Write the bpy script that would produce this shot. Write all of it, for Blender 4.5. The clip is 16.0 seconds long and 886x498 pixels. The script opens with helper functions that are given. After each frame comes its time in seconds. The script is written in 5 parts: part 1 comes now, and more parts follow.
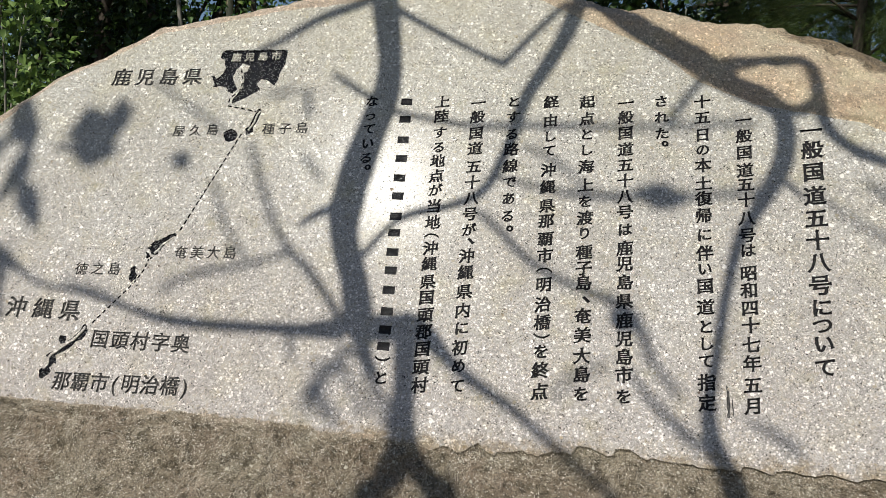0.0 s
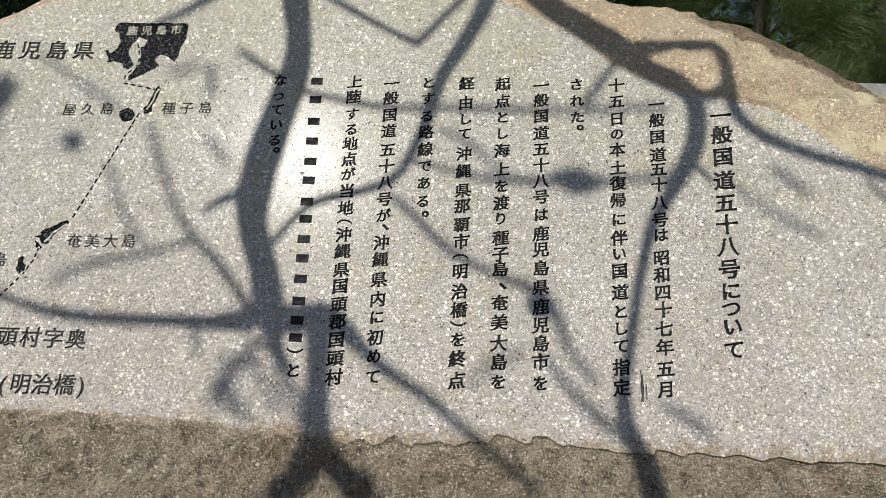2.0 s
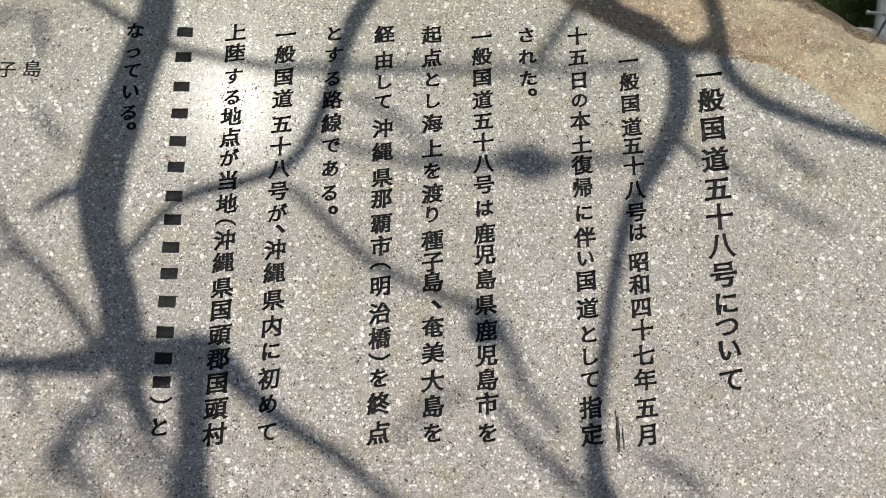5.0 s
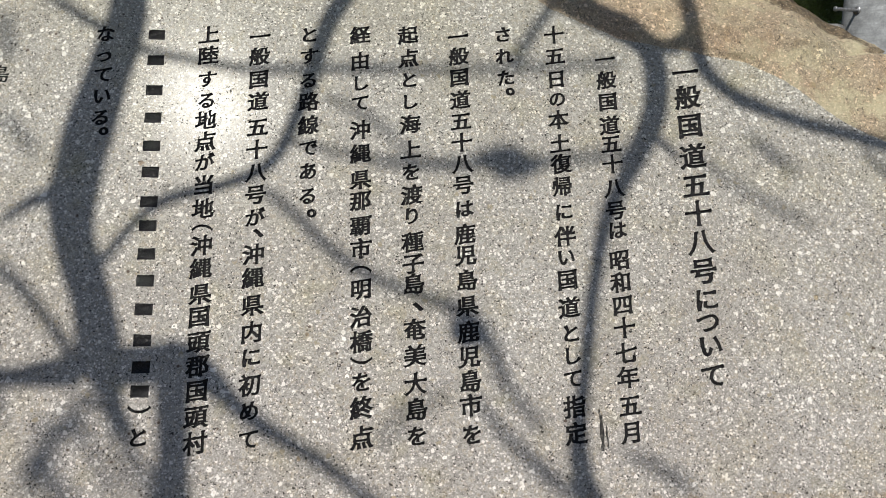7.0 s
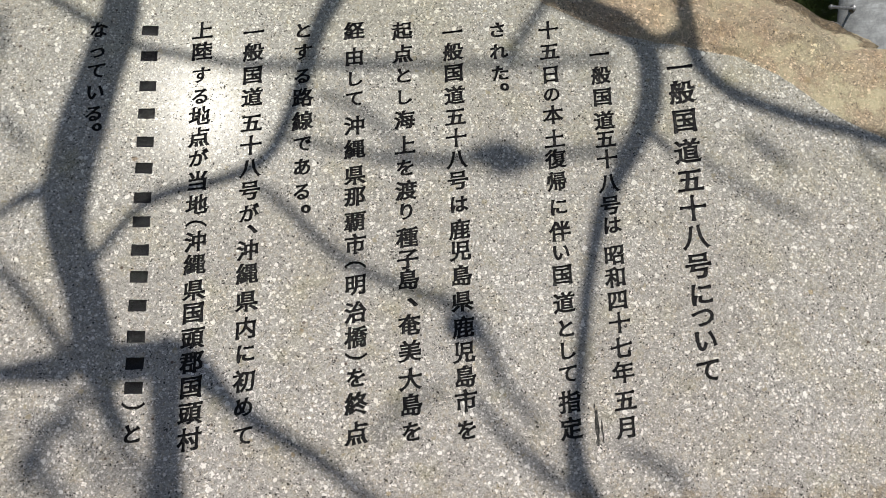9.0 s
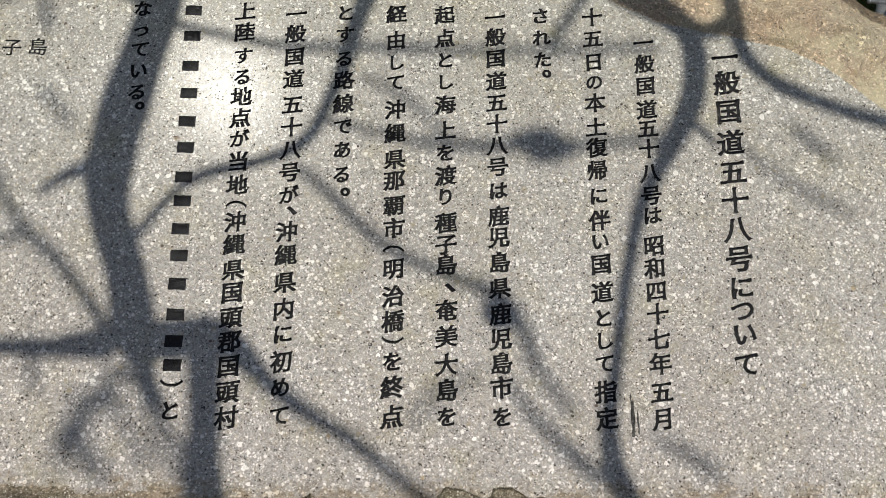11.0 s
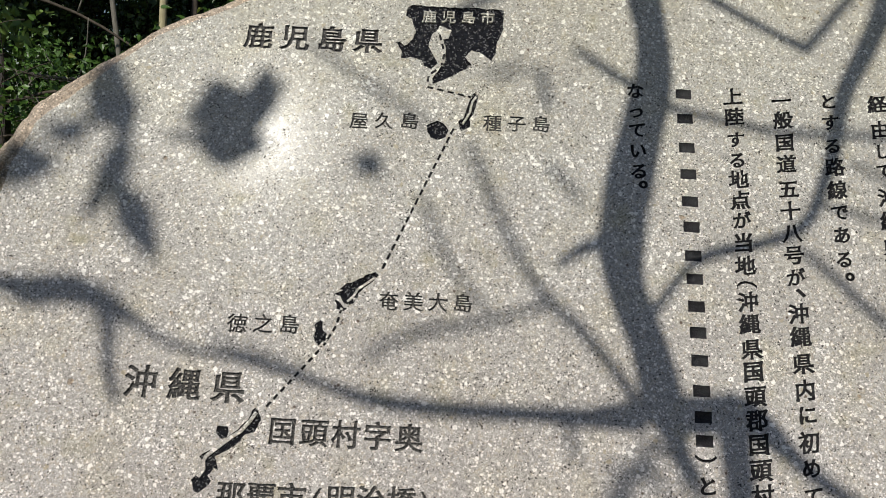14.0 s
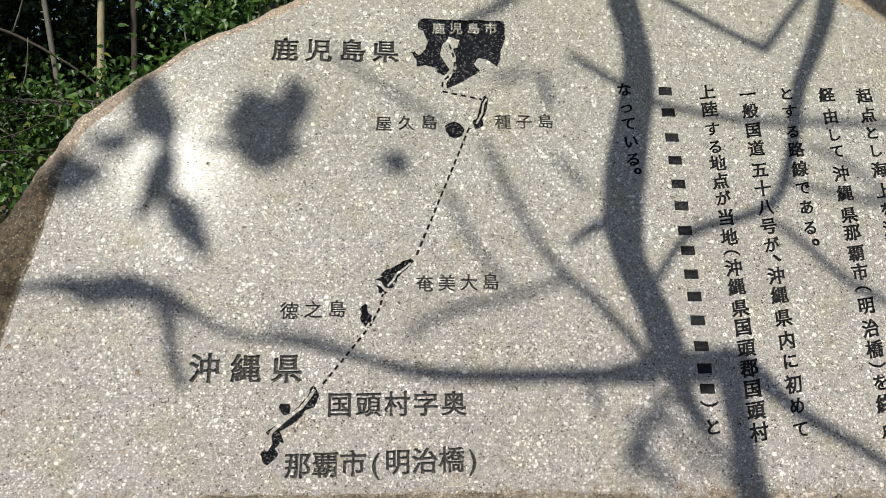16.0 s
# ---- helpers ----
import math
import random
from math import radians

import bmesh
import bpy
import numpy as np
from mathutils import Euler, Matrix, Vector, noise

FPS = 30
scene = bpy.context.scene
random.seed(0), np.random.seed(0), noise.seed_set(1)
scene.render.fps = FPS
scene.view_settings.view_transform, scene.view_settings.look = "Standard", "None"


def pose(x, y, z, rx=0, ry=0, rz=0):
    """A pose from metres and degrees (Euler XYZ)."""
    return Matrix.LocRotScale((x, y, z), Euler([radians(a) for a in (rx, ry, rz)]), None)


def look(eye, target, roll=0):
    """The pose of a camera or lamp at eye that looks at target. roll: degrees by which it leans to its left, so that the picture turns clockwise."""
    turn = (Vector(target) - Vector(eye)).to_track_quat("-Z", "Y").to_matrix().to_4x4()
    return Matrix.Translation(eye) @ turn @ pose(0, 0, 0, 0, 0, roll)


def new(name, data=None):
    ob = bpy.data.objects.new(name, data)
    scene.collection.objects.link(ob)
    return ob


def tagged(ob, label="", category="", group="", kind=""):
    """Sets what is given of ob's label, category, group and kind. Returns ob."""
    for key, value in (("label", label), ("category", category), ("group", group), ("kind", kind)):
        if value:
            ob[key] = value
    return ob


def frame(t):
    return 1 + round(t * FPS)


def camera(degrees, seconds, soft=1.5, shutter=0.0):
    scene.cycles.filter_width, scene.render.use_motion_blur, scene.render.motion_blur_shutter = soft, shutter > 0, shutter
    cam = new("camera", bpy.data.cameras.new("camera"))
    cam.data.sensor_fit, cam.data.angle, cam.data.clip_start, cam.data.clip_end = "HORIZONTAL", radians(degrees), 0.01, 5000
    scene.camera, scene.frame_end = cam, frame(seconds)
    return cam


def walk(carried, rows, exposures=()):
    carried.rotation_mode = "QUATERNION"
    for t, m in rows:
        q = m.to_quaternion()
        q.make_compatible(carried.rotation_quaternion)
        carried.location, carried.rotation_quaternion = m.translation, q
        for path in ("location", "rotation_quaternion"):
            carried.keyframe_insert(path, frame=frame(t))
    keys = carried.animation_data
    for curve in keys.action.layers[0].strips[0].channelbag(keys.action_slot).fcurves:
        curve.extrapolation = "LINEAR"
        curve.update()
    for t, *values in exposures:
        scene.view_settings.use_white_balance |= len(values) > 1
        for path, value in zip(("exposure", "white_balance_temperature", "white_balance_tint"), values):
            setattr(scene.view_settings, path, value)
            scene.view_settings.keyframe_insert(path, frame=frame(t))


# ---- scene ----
# The place: a leaning boulder with a sawn, polished and engraved face; a tree in front of it,
# out of view, throws its shade on the face; hedge, chain fence, pines, wall and pole stand behind.
LEAN_BACK = 25.0      # degrees by which the engraved face leans back
FACE_Z = 1.34         # height of the face's origin over the ground
FACE = pose(0, 0, FACE_Z, 90 - LEAN_BACK, 0, 0)   # x along the face, y up the face, z out of it
SUN_WAY = Vector((-0.237, 0.405, 0.883)).normalized()   # towards the sun, in the face's axes
SUN_WORLD = (FACE.to_3x3() @ SUN_WAY).normalized()

# ---- camera ----
cam = camera(59.1, 16.0, soft=0.5)
PATH = [
    (0, (0.4065, -2.2529, 1.5918), (0.0647, -0.2895, 1.4227), 1.48),
    (0.5, (0.4023, -2.2376, 1.6042), (0.0678, -0.2746, 1.4171), 1.43),
    (1, (0.3987, -2.2415, 1.6080), (0.0774, -0.2772, 1.4117), 1.49),
    (1.5, (0.3917, -2.2442, 1.5990), (0.0957, -0.2759, 1.4036), 1.64),
    (2, (0.3980, -2.1899, 1.6256), (0.2740, -0.2073, 1.3928), 1.59),
    (2.5, (0.4364, -2.0608, 1.6399), (0.4528, -0.0808, 1.3581), 0.89),
    (3, (0.4693, -1.9436, 1.6387), (0.5507, 0.0333, 1.3463), 0.99),
    (3.5, (0.5019, -1.7851, 1.6458), (0.5032, 0.1866, 1.3107), 0.68),
    (4, (0.4347, -1.6918, 1.6836), (0.4291, 0.2728, 1.3090), 1.15),
    (6.5, (0.4075, -1.6372, 1.7053), (0.5088, 0.3264, 1.3390), 0.28),
    (7, (0.4055, -1.6374, 1.7012), (0.5030, 0.3256, 1.3308), 0.28),
    (7.5, (0.4012, -1.6412, 1.6988), (0.5060, 0.3217, 1.3300), 0.26),
    (8, (0.4001, -1.6381, 1.6958), (0.5088, 0.3246, 1.3272), 0.26),
    (10.5, (0.4330, -1.6360, 1.6824), (0.5224, 0.3271, 1.3107), 0.13),
    (11, (0.3700, -1.6327, 1.6799), (0.4261, 0.3271, 1.2848), 1.33),
    (11.5, (0.1318, -1.6539, 1.6769), (0.2412, 0.3139, 1.3364), 1.07),
    (12, (-0.0736, -1.6654, 1.6958), (0.1045, 0.2990, 1.3653), 0.92),
    (12.5, (-0.2196, -1.7021, 1.7005), (-0.0634, 0.2709, 1.4121), 1.97),
    (13, (-0.4216, -1.6442, 1.6923), (-0.4068, 0.3344, 1.4006), 2.46),
    (13.5, (-0.5967, -1.6090, 1.7224), (-0.6492, 0.3652, 1.4065), 2.72),
    (14, (-0.7022, -1.6684, 1.7422), (-0.7084, 0.3069, 1.4291), 3.45),
    (14.5, (-0.8931, -1.7478, 1.7229), (-0.7240, 0.2173, 1.3918), 0.73),
    (15, (-0.9326, -1.8263, 1.7166), (-0.7653, 0.1390, 1.3855), 0.57),
    (15.5, (-0.9405, -1.8634, 1.7107), (-0.7754, 0.1063, 1.4061), 0.91),
    (16, (-0.9504, -1.8701, 1.7057), (-0.7684, 0.1019, 1.4261), 1.39),
]
walk(cam, [(t, look(eye, target, roll)) for t, eye, target, roll in PATH], [(0.0, 0.17), (2.0, 0.09), (4.0, -0.03), (8.0, -0.10), (11.5, -0.10), (14.0, -0.03), (16.0, 0.05)])

# ---- world and sun ----
world = bpy.data.worlds.new("sky")
scene.world = world
world.use_nodes = True
sky = world.node_tree.nodes.new("ShaderNodeTexSky")
sky.sky_type = "NISHITA"
sky.sun_disc = False
sky.ozone_density, sky.dust_density = 3.0, 0.6
sky.sun_elevation = math.asin(SUN_WORLD.z)
sky.sun_rotation = math.atan2(SUN_WORLD.x, SUN_WORLD.y)
world.node_tree.links.new(sky.outputs[0], world.node_tree.nodes["Background"].inputs[0])
world.node_tree.nodes["Background"].inputs[1].default_value = 0.061
sun_data = bpy.data.lights.new("sun", "SUN")
sun_data.energy, sun_data.angle, sun_data.color = 3.9, radians(0.53), (1.0, 0.965, 0.875)
sun = new("sun", sun_data)
sun.matrix_world = look(SUN_WORLD * 30, (0, 0, 0))


# ---- materials ----
class Nodes:
    """Short hand for building one node material."""

    def __init__(self, name):
        self.mat = bpy.data.materials.new(name)
        self.mat.use_nodes = True
        self.tree = self.mat.node_tree
        self.bsdf = self.tree.nodes["Principled BSDF"]
        self.out = self.tree.nodes["Material Output"]

    def add(self, kind, **values):
        node = self.tree.nodes.new(kind)
        for key, value in values.items():
            if key in node.inputs:
                self.put(value, node.inputs[key])
            else:
                setattr(node, key, value)
        return node

    def put(self, value, socket):
        if isinstance(value, bpy.types.NodeSocket):
            self.tree.links.new(value, socket)
        else:
            socket.default_value = value

    def coords(self):
        return self.add("ShaderNodeTexCoord").outputs["Object"]

    def noise(self, co, scale, detail=3.0, rough=0.55):
        return self.add("ShaderNodeTexNoise", Vector=co, Scale=scale, Detail=detail, Roughness=rough).outputs["Fac"]

    def cells(self, co, scale):
        return self.add("ShaderNodeTexVoronoi", Vector=co, Scale=scale)

    def span(self, value, a, b, lo=0.0, hi=1.0):
        node = self.add("ShaderNodeMapRange", clamp=True)
        for key, v in (("Value", value), ("From Min", a), ("From Max", b), ("To Min", lo), ("To Max", hi)):
            self.put(v, node.inputs[key])
        return node.outputs[0]

    def math(self, op, a, b=0.0):
        node = self.add("ShaderNodeMath", operation=op)
        self.put(a, node.inputs[0])
        self.put(b, node.inputs[1])
        return node.outputs[0]

    def mix(self, fac, a, b, blend="MIX"):
        node = self.add("ShaderNodeMix", data_type="RGBA", blend_type=blend)
        self.put(fac, node.inputs[0])
        self.put((*a, 1.0) if isinstance(a, tuple) else a, node.inputs[6])
        self.put((*b, 1.0) if isinstance(b, tuple) else b, node.inputs[7])
        return node.outputs[2]

    def bump(self, height, strength, distance):
        return self.add("ShaderNodeBump", Height=height, Strength=strength, Distance=distance).outputs[0]

    def finish(self, color, rough, normal=None, spec=0.5, metal=0.0):
        for key, value in (("Base Color", (*color, 1.0) if isinstance(color, tuple) else color), ("Roughness", rough),
                           ("Specular IOR Level", spec), ("Metallic", metal)):
            self.put(value, self.bsdf.inputs[key])
        if normal is not None:
            self.put(normal, self.bsdf.inputs["Normal"])
        return self.mat


def granite_grain(n, co):
    """Feldspar, quartz and mica grains: colour and the masks of the white and dark grains."""
    warp = n.add("ShaderNodeTexNoise", Vector=co, Scale=170.0, Detail=2.0).outputs["Color"]
    shift = n.add("ShaderNodeVectorMath", operation="MULTIPLY_ADD")
    n.put(warp, shift.inputs[0])
    shift.inputs[1].default_value = (0.0075, 0.0075, 0.0075)
    n.put(co, shift.inputs[2])
    co = shift.outputs[0]
    tone = n.mix(n.span(n.noise(co, 2.2, 4), 0.3, 0.7), (0.89, 0.86, 0.83), (1.0, 0.985, 0.97))
    tone = n.mix(n.span(n.noise(co, 7.0, 3), 0.50, 0.75, 0.0, 0.6), tone, (0.96, 0.91, 0.76))
    quartz = n.add("ShaderNodeSeparateColor", Color=n.cells(co, 170.0).outputs["Color"])
    ground = n.mix(quartz.outputs[0], (0.228, 0.218, 0.205), (0.475, 0.457, 0.43))
    ground = n.mix(n.span(quartz.outputs[1], 0.80, 0.84, 0.0, 0.55), ground, (0.50, 0.43, 0.33))
    fine = n.add("ShaderNodeSeparateColor", Color=n.cells(co, 420.0).outputs["Color"]).outputs[0]
    ground = n.mix(0.42, ground, n.mix(fine, (0.13, 0.122, 0.115), (0.76, 0.735, 0.70)))
    # white grains of three sizes, ragged and crisp, thicker in some drifts than in others
    drift = n.span(n.noise(co, 9.0, 4, 0.6), 0.35, 0.65, -0.07, 0.07)
    color = ground
    for scale, least, low, big, ragged, tint, strength in ((245.0, 0.50, 0.12, 0.56, 0.10, (0.92, 0.90, 0.865), 0.84),
                                                           (132.0, 0.56, 0.14, 0.54, 0.16, (0.95, 0.925, 0.885), 0.92),
                                                           (66.0, 0.76, 0.14, 0.46, 0.14, (0.98, 0.96, 0.925), 0.98)):
        grain = n.cells(co, scale)
        parts = n.add("ShaderNodeSeparateColor", Color=grain.outputs["Color"])
        pick = n.math("ADD", parts.outputs[1], drift)
        size = n.math("SUBTRACT", n.span(pick, least, 1.0, low, big), n.span(n.noise(co, scale * 3.0, 2), 0.3, 0.7, 0.0, ragged))
        size = n.math("MULTIPLY", size, n.math("GREATER_THAN", pick, least))
        inside = n.math("SUBTRACT", size, grain.outputs["Distance"])
        white = n.span(inside, 0.0, 0.018)
        heart = n.mix(n.math("MULTIPLY", n.span(inside, 0.12, 0.20), n.span(parts.outputs[0], 0.5, 0.9)), tint, (0.76, 0.735, 0.69))
        color = n.mix(n.math("MULTIPLY", white, n.span(parts.outputs[2], 0.0, 1.0, 0.68 * strength, strength)), color, heart)
    # tan feldspar, now and then
    tan = n.cells(co, 40.0)
    which = n.add("ShaderNodeSeparateColor", Color=tan.outputs["Color"]).outputs[2]
    size = n.math("SUBTRACT", n.span(which, 0.90, 1.0, 0.10, 0.42), n.span(n.noise(co, 120.0, 3), 0.3, 0.7, 0.0, 0.24))
    size = n.math("MULTIPLY", size, n.math("GREATER_THAN", which, 0.90))
    color = n.mix(n.span(n.math("SUBTRACT", size, tan.outputs["Distance"]), 0.0, 0.06, 0.0, 0.6), color, (0.37, 0.315, 0.205))
    # mica: small sharp black flakes, in loose flocks
    mica = n.cells(co, 260.0)
    pick3 = n.math("ADD", n.add("ShaderNodeSeparateColor", Color=mica.outputs["Color"]).outputs[2],
                   n.span(n.noise(co, 32.0, 3), 0.35, 0.65, -0.10, 0.08))
    dark = n.span(n.math("SUBTRACT", n.span(pick3, 0.825, 1.0, 0.0, 0.50), mica.outputs["Distance"]), 0.0, 0.025)
    color = n.mix(n.math("MULTIPLY", dark, 0.95), color, (0.035, 0.031, 0.029))
    return n.mix(1.0, color, tone, "MULTIPLY"), white, dark


def polished_granite():
    n = Nodes("polished_granite")
    co = n.coords()
    color, white, dark = granite_grain(n, co)
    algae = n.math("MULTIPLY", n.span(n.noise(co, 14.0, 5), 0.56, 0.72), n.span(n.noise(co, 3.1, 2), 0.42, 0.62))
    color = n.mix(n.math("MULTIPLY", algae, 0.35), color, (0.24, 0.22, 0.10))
    axes = n.add("ShaderNodeSeparateXYZ", Vector=co)
    color = n.mix(1.0, color, n.mix(n.span(axes.outputs[1], -0.4, 0.6), (0.99, 0.972, 0.985), (0.975, 1.0, 0.985)), "MULTIPLY")
    warm = n.math("ADD", n.span(axes.outputs[1], 0.2, 0.9), n.span(n.noise(co, 4.0, 5, 0.65), 0.35, 0.65, -0.5, 0.35))
    color = n.mix(n.span(warm, 0.1, 1.0, 0.0, 0.30), color, n.mix(1.0, n.mix(0.35, color, (0.55, 0.51, 0.44)), (0.98, 0.955, 0.80), "MULTIPLY"))
    # small rusty pits, thickest towards one end of the stone
    pit = n.cells(co, 34.0)
    which = n.add("ShaderNodeSeparateColor", Color=pit.outputs["Color"]).outputs[0]
    limit = n.span(axes.outputs[0], -1.6, 0.6, 0.52, 0.97)
    big = n.math("MULTIPLY", n.math("GREATER_THAN", which, limit), n.span(which, 0.6, 1.0, 0.06, 0.13))
    rusty = n.span(n.math("SUBTRACT", big, pit.outputs["Distance"]), 0.0, 0.03)
    color = n.mix(n.math("MULTIPLY", rusty, 0.85), color, (0.085, 0.055, 0.042))
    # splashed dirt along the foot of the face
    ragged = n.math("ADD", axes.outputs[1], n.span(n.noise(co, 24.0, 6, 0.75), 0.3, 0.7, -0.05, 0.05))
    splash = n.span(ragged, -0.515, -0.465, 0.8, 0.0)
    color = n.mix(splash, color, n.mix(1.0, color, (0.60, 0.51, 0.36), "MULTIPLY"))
    rough = n.math("ADD", n.span(n.noise(co, 90.0, 2), 0.3, 0.7, 0.17, 0.23), n.math("MULTIPLY", dark, 0.25))
    height = n.math("ADD", n.noise(co, 300.0, 2), n.math("MULTIPLY", dark, -0.6))
    # the face was ground by hand: near one end it bows back by a degree
    bow = n.add("ShaderNodeVectorMath", operation="SCALE")
    bow.inputs[0].default_value = FACE.to_3x3() @ Vector((0.0, 1.0, 0.0))
    n.put(n.span(axes.outputs[0], -0.95, -1.40, 0.0, 0.021), bow.inputs["Scale"])
    bent = n.add("ShaderNodeVectorMath", operation="ADD")
    n.put(n.bump(height, 0.02, 0.002), bent.inputs[0])
    n.put(bow.outputs[0], bent.inputs[1])
    return n.finish(color, rough, n.add("ShaderNodeVectorMath", operation="NORMALIZE", Vector=bent.outputs[0]).outputs[0], 0.047)


def natural_granite():
    """The boulder's own skin: rusty pink where clean, brown and dark where weathered (the 'weather' attribute)."""
    n = Nodes("natural_granite")
    co = n.coords()
    color, white, dark = granite_grain(n, co)
    weather = n.add("ShaderNodeAttribute", attribute_name="weather").outputs["Fac"]
    patch = n.noise(co, 6.0, 5, 0.65)
    tint = n.mix(n.span(patch, 0.35, 0.68), (1.0, 0.80, 0.60), (1.0, 0.91, 0.70))
    axes = n.add("ShaderNodeSeparateXYZ", Vector=co)
    east = n.span(axes.outputs[0], -0.4, 0.5)
    tint = n.mix(east, (1.0, 0.86, 0.72), tint)
    skin = n.mix(1.0, n.mix(0.03, color, (0.75, 0.70, 0.64)), tint, "MULTIPLY")
    rust = n.span(n.noise(co, 70.0, 5, 0.75), 0.60, 0.70)
    skin = n.mix(n.math("MULTIPLY", n.math("MULTIPLY", rust, 0.65), east), skin, (0.11, 0.075, 0.05))
    speck = n.span(n.noise(co, 170.0, 4, 0.75), 0.575, 0.63)
    skin = n.mix(n.math("MULTIPLY", speck, 0.75), skin, (0.09, 0.065, 0.045))
    lichen = n.math("MULTIPLY", n.span(n.noise(co, 11.0, 6, 0.7), 0.48, 0.58), n.span(axes.outputs[0], 0.9, 1.5))
    skin = n.mix(n.math("MULTIPLY", lichen, 0.6), skin, (0.60, 0.55, 0.36))
    # soiled, coarse stone
    soil = n.mix(n.span(n.noise(co, 9.0, 4, 0.6), 0.36, 0.64), (0.22, 0.17, 0.10), (0.31, 0.22, 0.145))
    soil = n.mix(n.span(n.noise(co, 2.6, 3), 0.40, 0.66, 0.0, 0.7), soil, (0.42, 0.365, 0.255))
    dirt = n.mix(0.16, soil, color)
    # dark mottling: the shade of small crevices put into the colour
    dirt = n.mix(n.span(n.noise(co, 160.0, 5, 0.75), 0.40, 0.50, 0.8, 0.0), dirt, (0.065, 0.050, 0.028))
    dirt = n.mix(n.span(n.noise(co, 30.0, 6, 0.75), 0.40, 0.50, 0.8, 0.0), dirt, (0.070, 0.054, 0.032))
    # glints off the coarse grains, put into the colour as pale specks
    glint = n.cells(co, 210.0)
    shine = n.add("ShaderNodeSeparateColor", Color=glint.outputs["Color"]).outputs[0]
    thick = n.span(n.noise(co, 20.0, 5, 0.7), 0.38, 0.62, 0.80, 0.40)
    point = n.span(n.math("SUBTRACT", n.span(shine, thick, 1.0, -0.02, 0.46), glint.outputs["Distance"]), 0.0, 0.04)
    grit = n.span(n.noise(co, 230.0, 4, 0.75), n.span(n.noise(co, 16.0, 5, 0.7), 0.36, 0.64, 0.60, 0.47), 0.64)
    dirt = n.mix(n.math("MULTIPLY", grit, 0.9), dirt, (0.80, 0.72, 0.59))
    dirt = n.mix(n.math("MULTIPLY", point, 0.95), dirt, (0.95, 0.88, 0.78))
    flake = n.cells(co, 60.0)
    large = n.add("ShaderNodeSeparateColor", Color=flake.outputs["Color"]).outputs[0]
    spot = n.span(n.math("SUBTRACT", n.math("SUBTRACT", n.span(large, 0.74, 1.0, 0.05, 0.44), flake.outputs["Distance"]),
                         n.span(n.noise(co, 140.0, 3), 0.3, 0.7, 0.0, 0.2)), 0.0, 0.04)
    dirt = n.mix(n.math("MULTIPLY", spot, 0.85), dirt, (0.74, 0.69, 0.57))
    cover = n.math("ADD", weather, n.span(n.noise(co, 17.0, 6, 0.75), 0.3, 0.7, -0.28, 0.28))
    color = n.mix(n.span(cover, 0.36, 0.60), skin, dirt)
    # dark brown crust along the ridge; on the left edge, stain with shade put in
    crest = n.add("ShaderNodeAttribute", attribute_name="ridge").outputs["Fac"]
    crest = n.math("ADD", crest, n.span(n.noise(co, 30.0, 8, 0.85), 0.32, 0.68, -0.36, 0.36))
    crust = n.mix(n.span(n.noise(co, 75.0, 6, 0.8), 0.42, 0.58), (0.030, 0.020, 0.011), (0.22, 0.16, 0.092))
    crust = n.mix(n.math("MULTIPLY", point, 0.8), crust, (0.62, 0.50, 0.37))
    color = n.mix(n.span(crest, 0.42, 0.56, 0.0, 0.9), color, crust)
    # hairline cracks
    seam = n.math("ABSOLUTE", n.math("SUBTRACT", n.noise(co, 5.5, 6, 0.62), 0.5))
    crack = n.math("MULTIPLY", n.span(seam, 0.0, 0.006, 1.0, 0.0), n.span(n.noise(co, 3.0, 2), 0.46, 0.56))
    color = n.mix(n.math("MULTIPLY", crack, 0.75), color, (0.05, 0.035, 0.025))
    height = n.math("ADD", n.noise(co, 70.0, 7, 0.75), n.math("MULTIPLY", n.noise(co, 240.0, 3, 0.7), 0.6))
    height = n.math("ADD", height, n.math("MULTIPLY", n.cells(co, 150.0).outputs["Distance"], 0.25))
    return n.finish(color, n.span(cover, 0.3, 0.7, 0.60, 0.70), n.bump(height, n.span(cover, 0.3, 0.7, 0.4, 0.85), 0.02), 0.45)


def groove_paint(name, worn):
    """Black enamel in the cut letters; worn: how grey it is, for rubbed paint and for groove light put into the colour.
    """
    n = Nodes(name)
    co = n.coords()
    grey_flecks = n.span(n.noise(co, 260.0, 4, 0.7), 0.66 - 0.22 * worn, 0.82 - 0.14 * worn)
    color = n.mix(n.math("MULTIPLY", grey_flecks, 0.4 + 0.45 * worn), (0.014, 0.013, 0.014), (0.20, 0.185, 0.165))
    height = n.math("ADD", n.noise(co, 300.0, 3, 0.7), n.math("MULTIPLY", n.cells(co, 220.0).outputs["Distance"], 0.6))
    return n.finish(color, 0.24 + 0.12 * worn, n.bump(height, 0.8, 0.004), 0.45)


def hammered_black():
    """The islands' floors: black, coarsely hammered, with glints painted on as grey flecks."""
    n = Nodes("hammered_black")
    co = n.coords()
    pits = n.cells(co, 310.0)
    fleck = n.add("ShaderNodeSeparateColor", Color=pits.outputs["Color"]).outputs[0]
    color = n.mix(n.math("MULTIPLY", n.span(fleck, 0.84, 0.92), 0.55), (0.010, 0.010, 0.013), (0.30, 0.29, 0.28))
    height = n.math("ADD", pits.outputs["Distance"], n.noise(co, 160.0, 3, 0.7))
    return n.finish(color, 0.26, n.bump(height, 0.9, 0.005), 0.6)


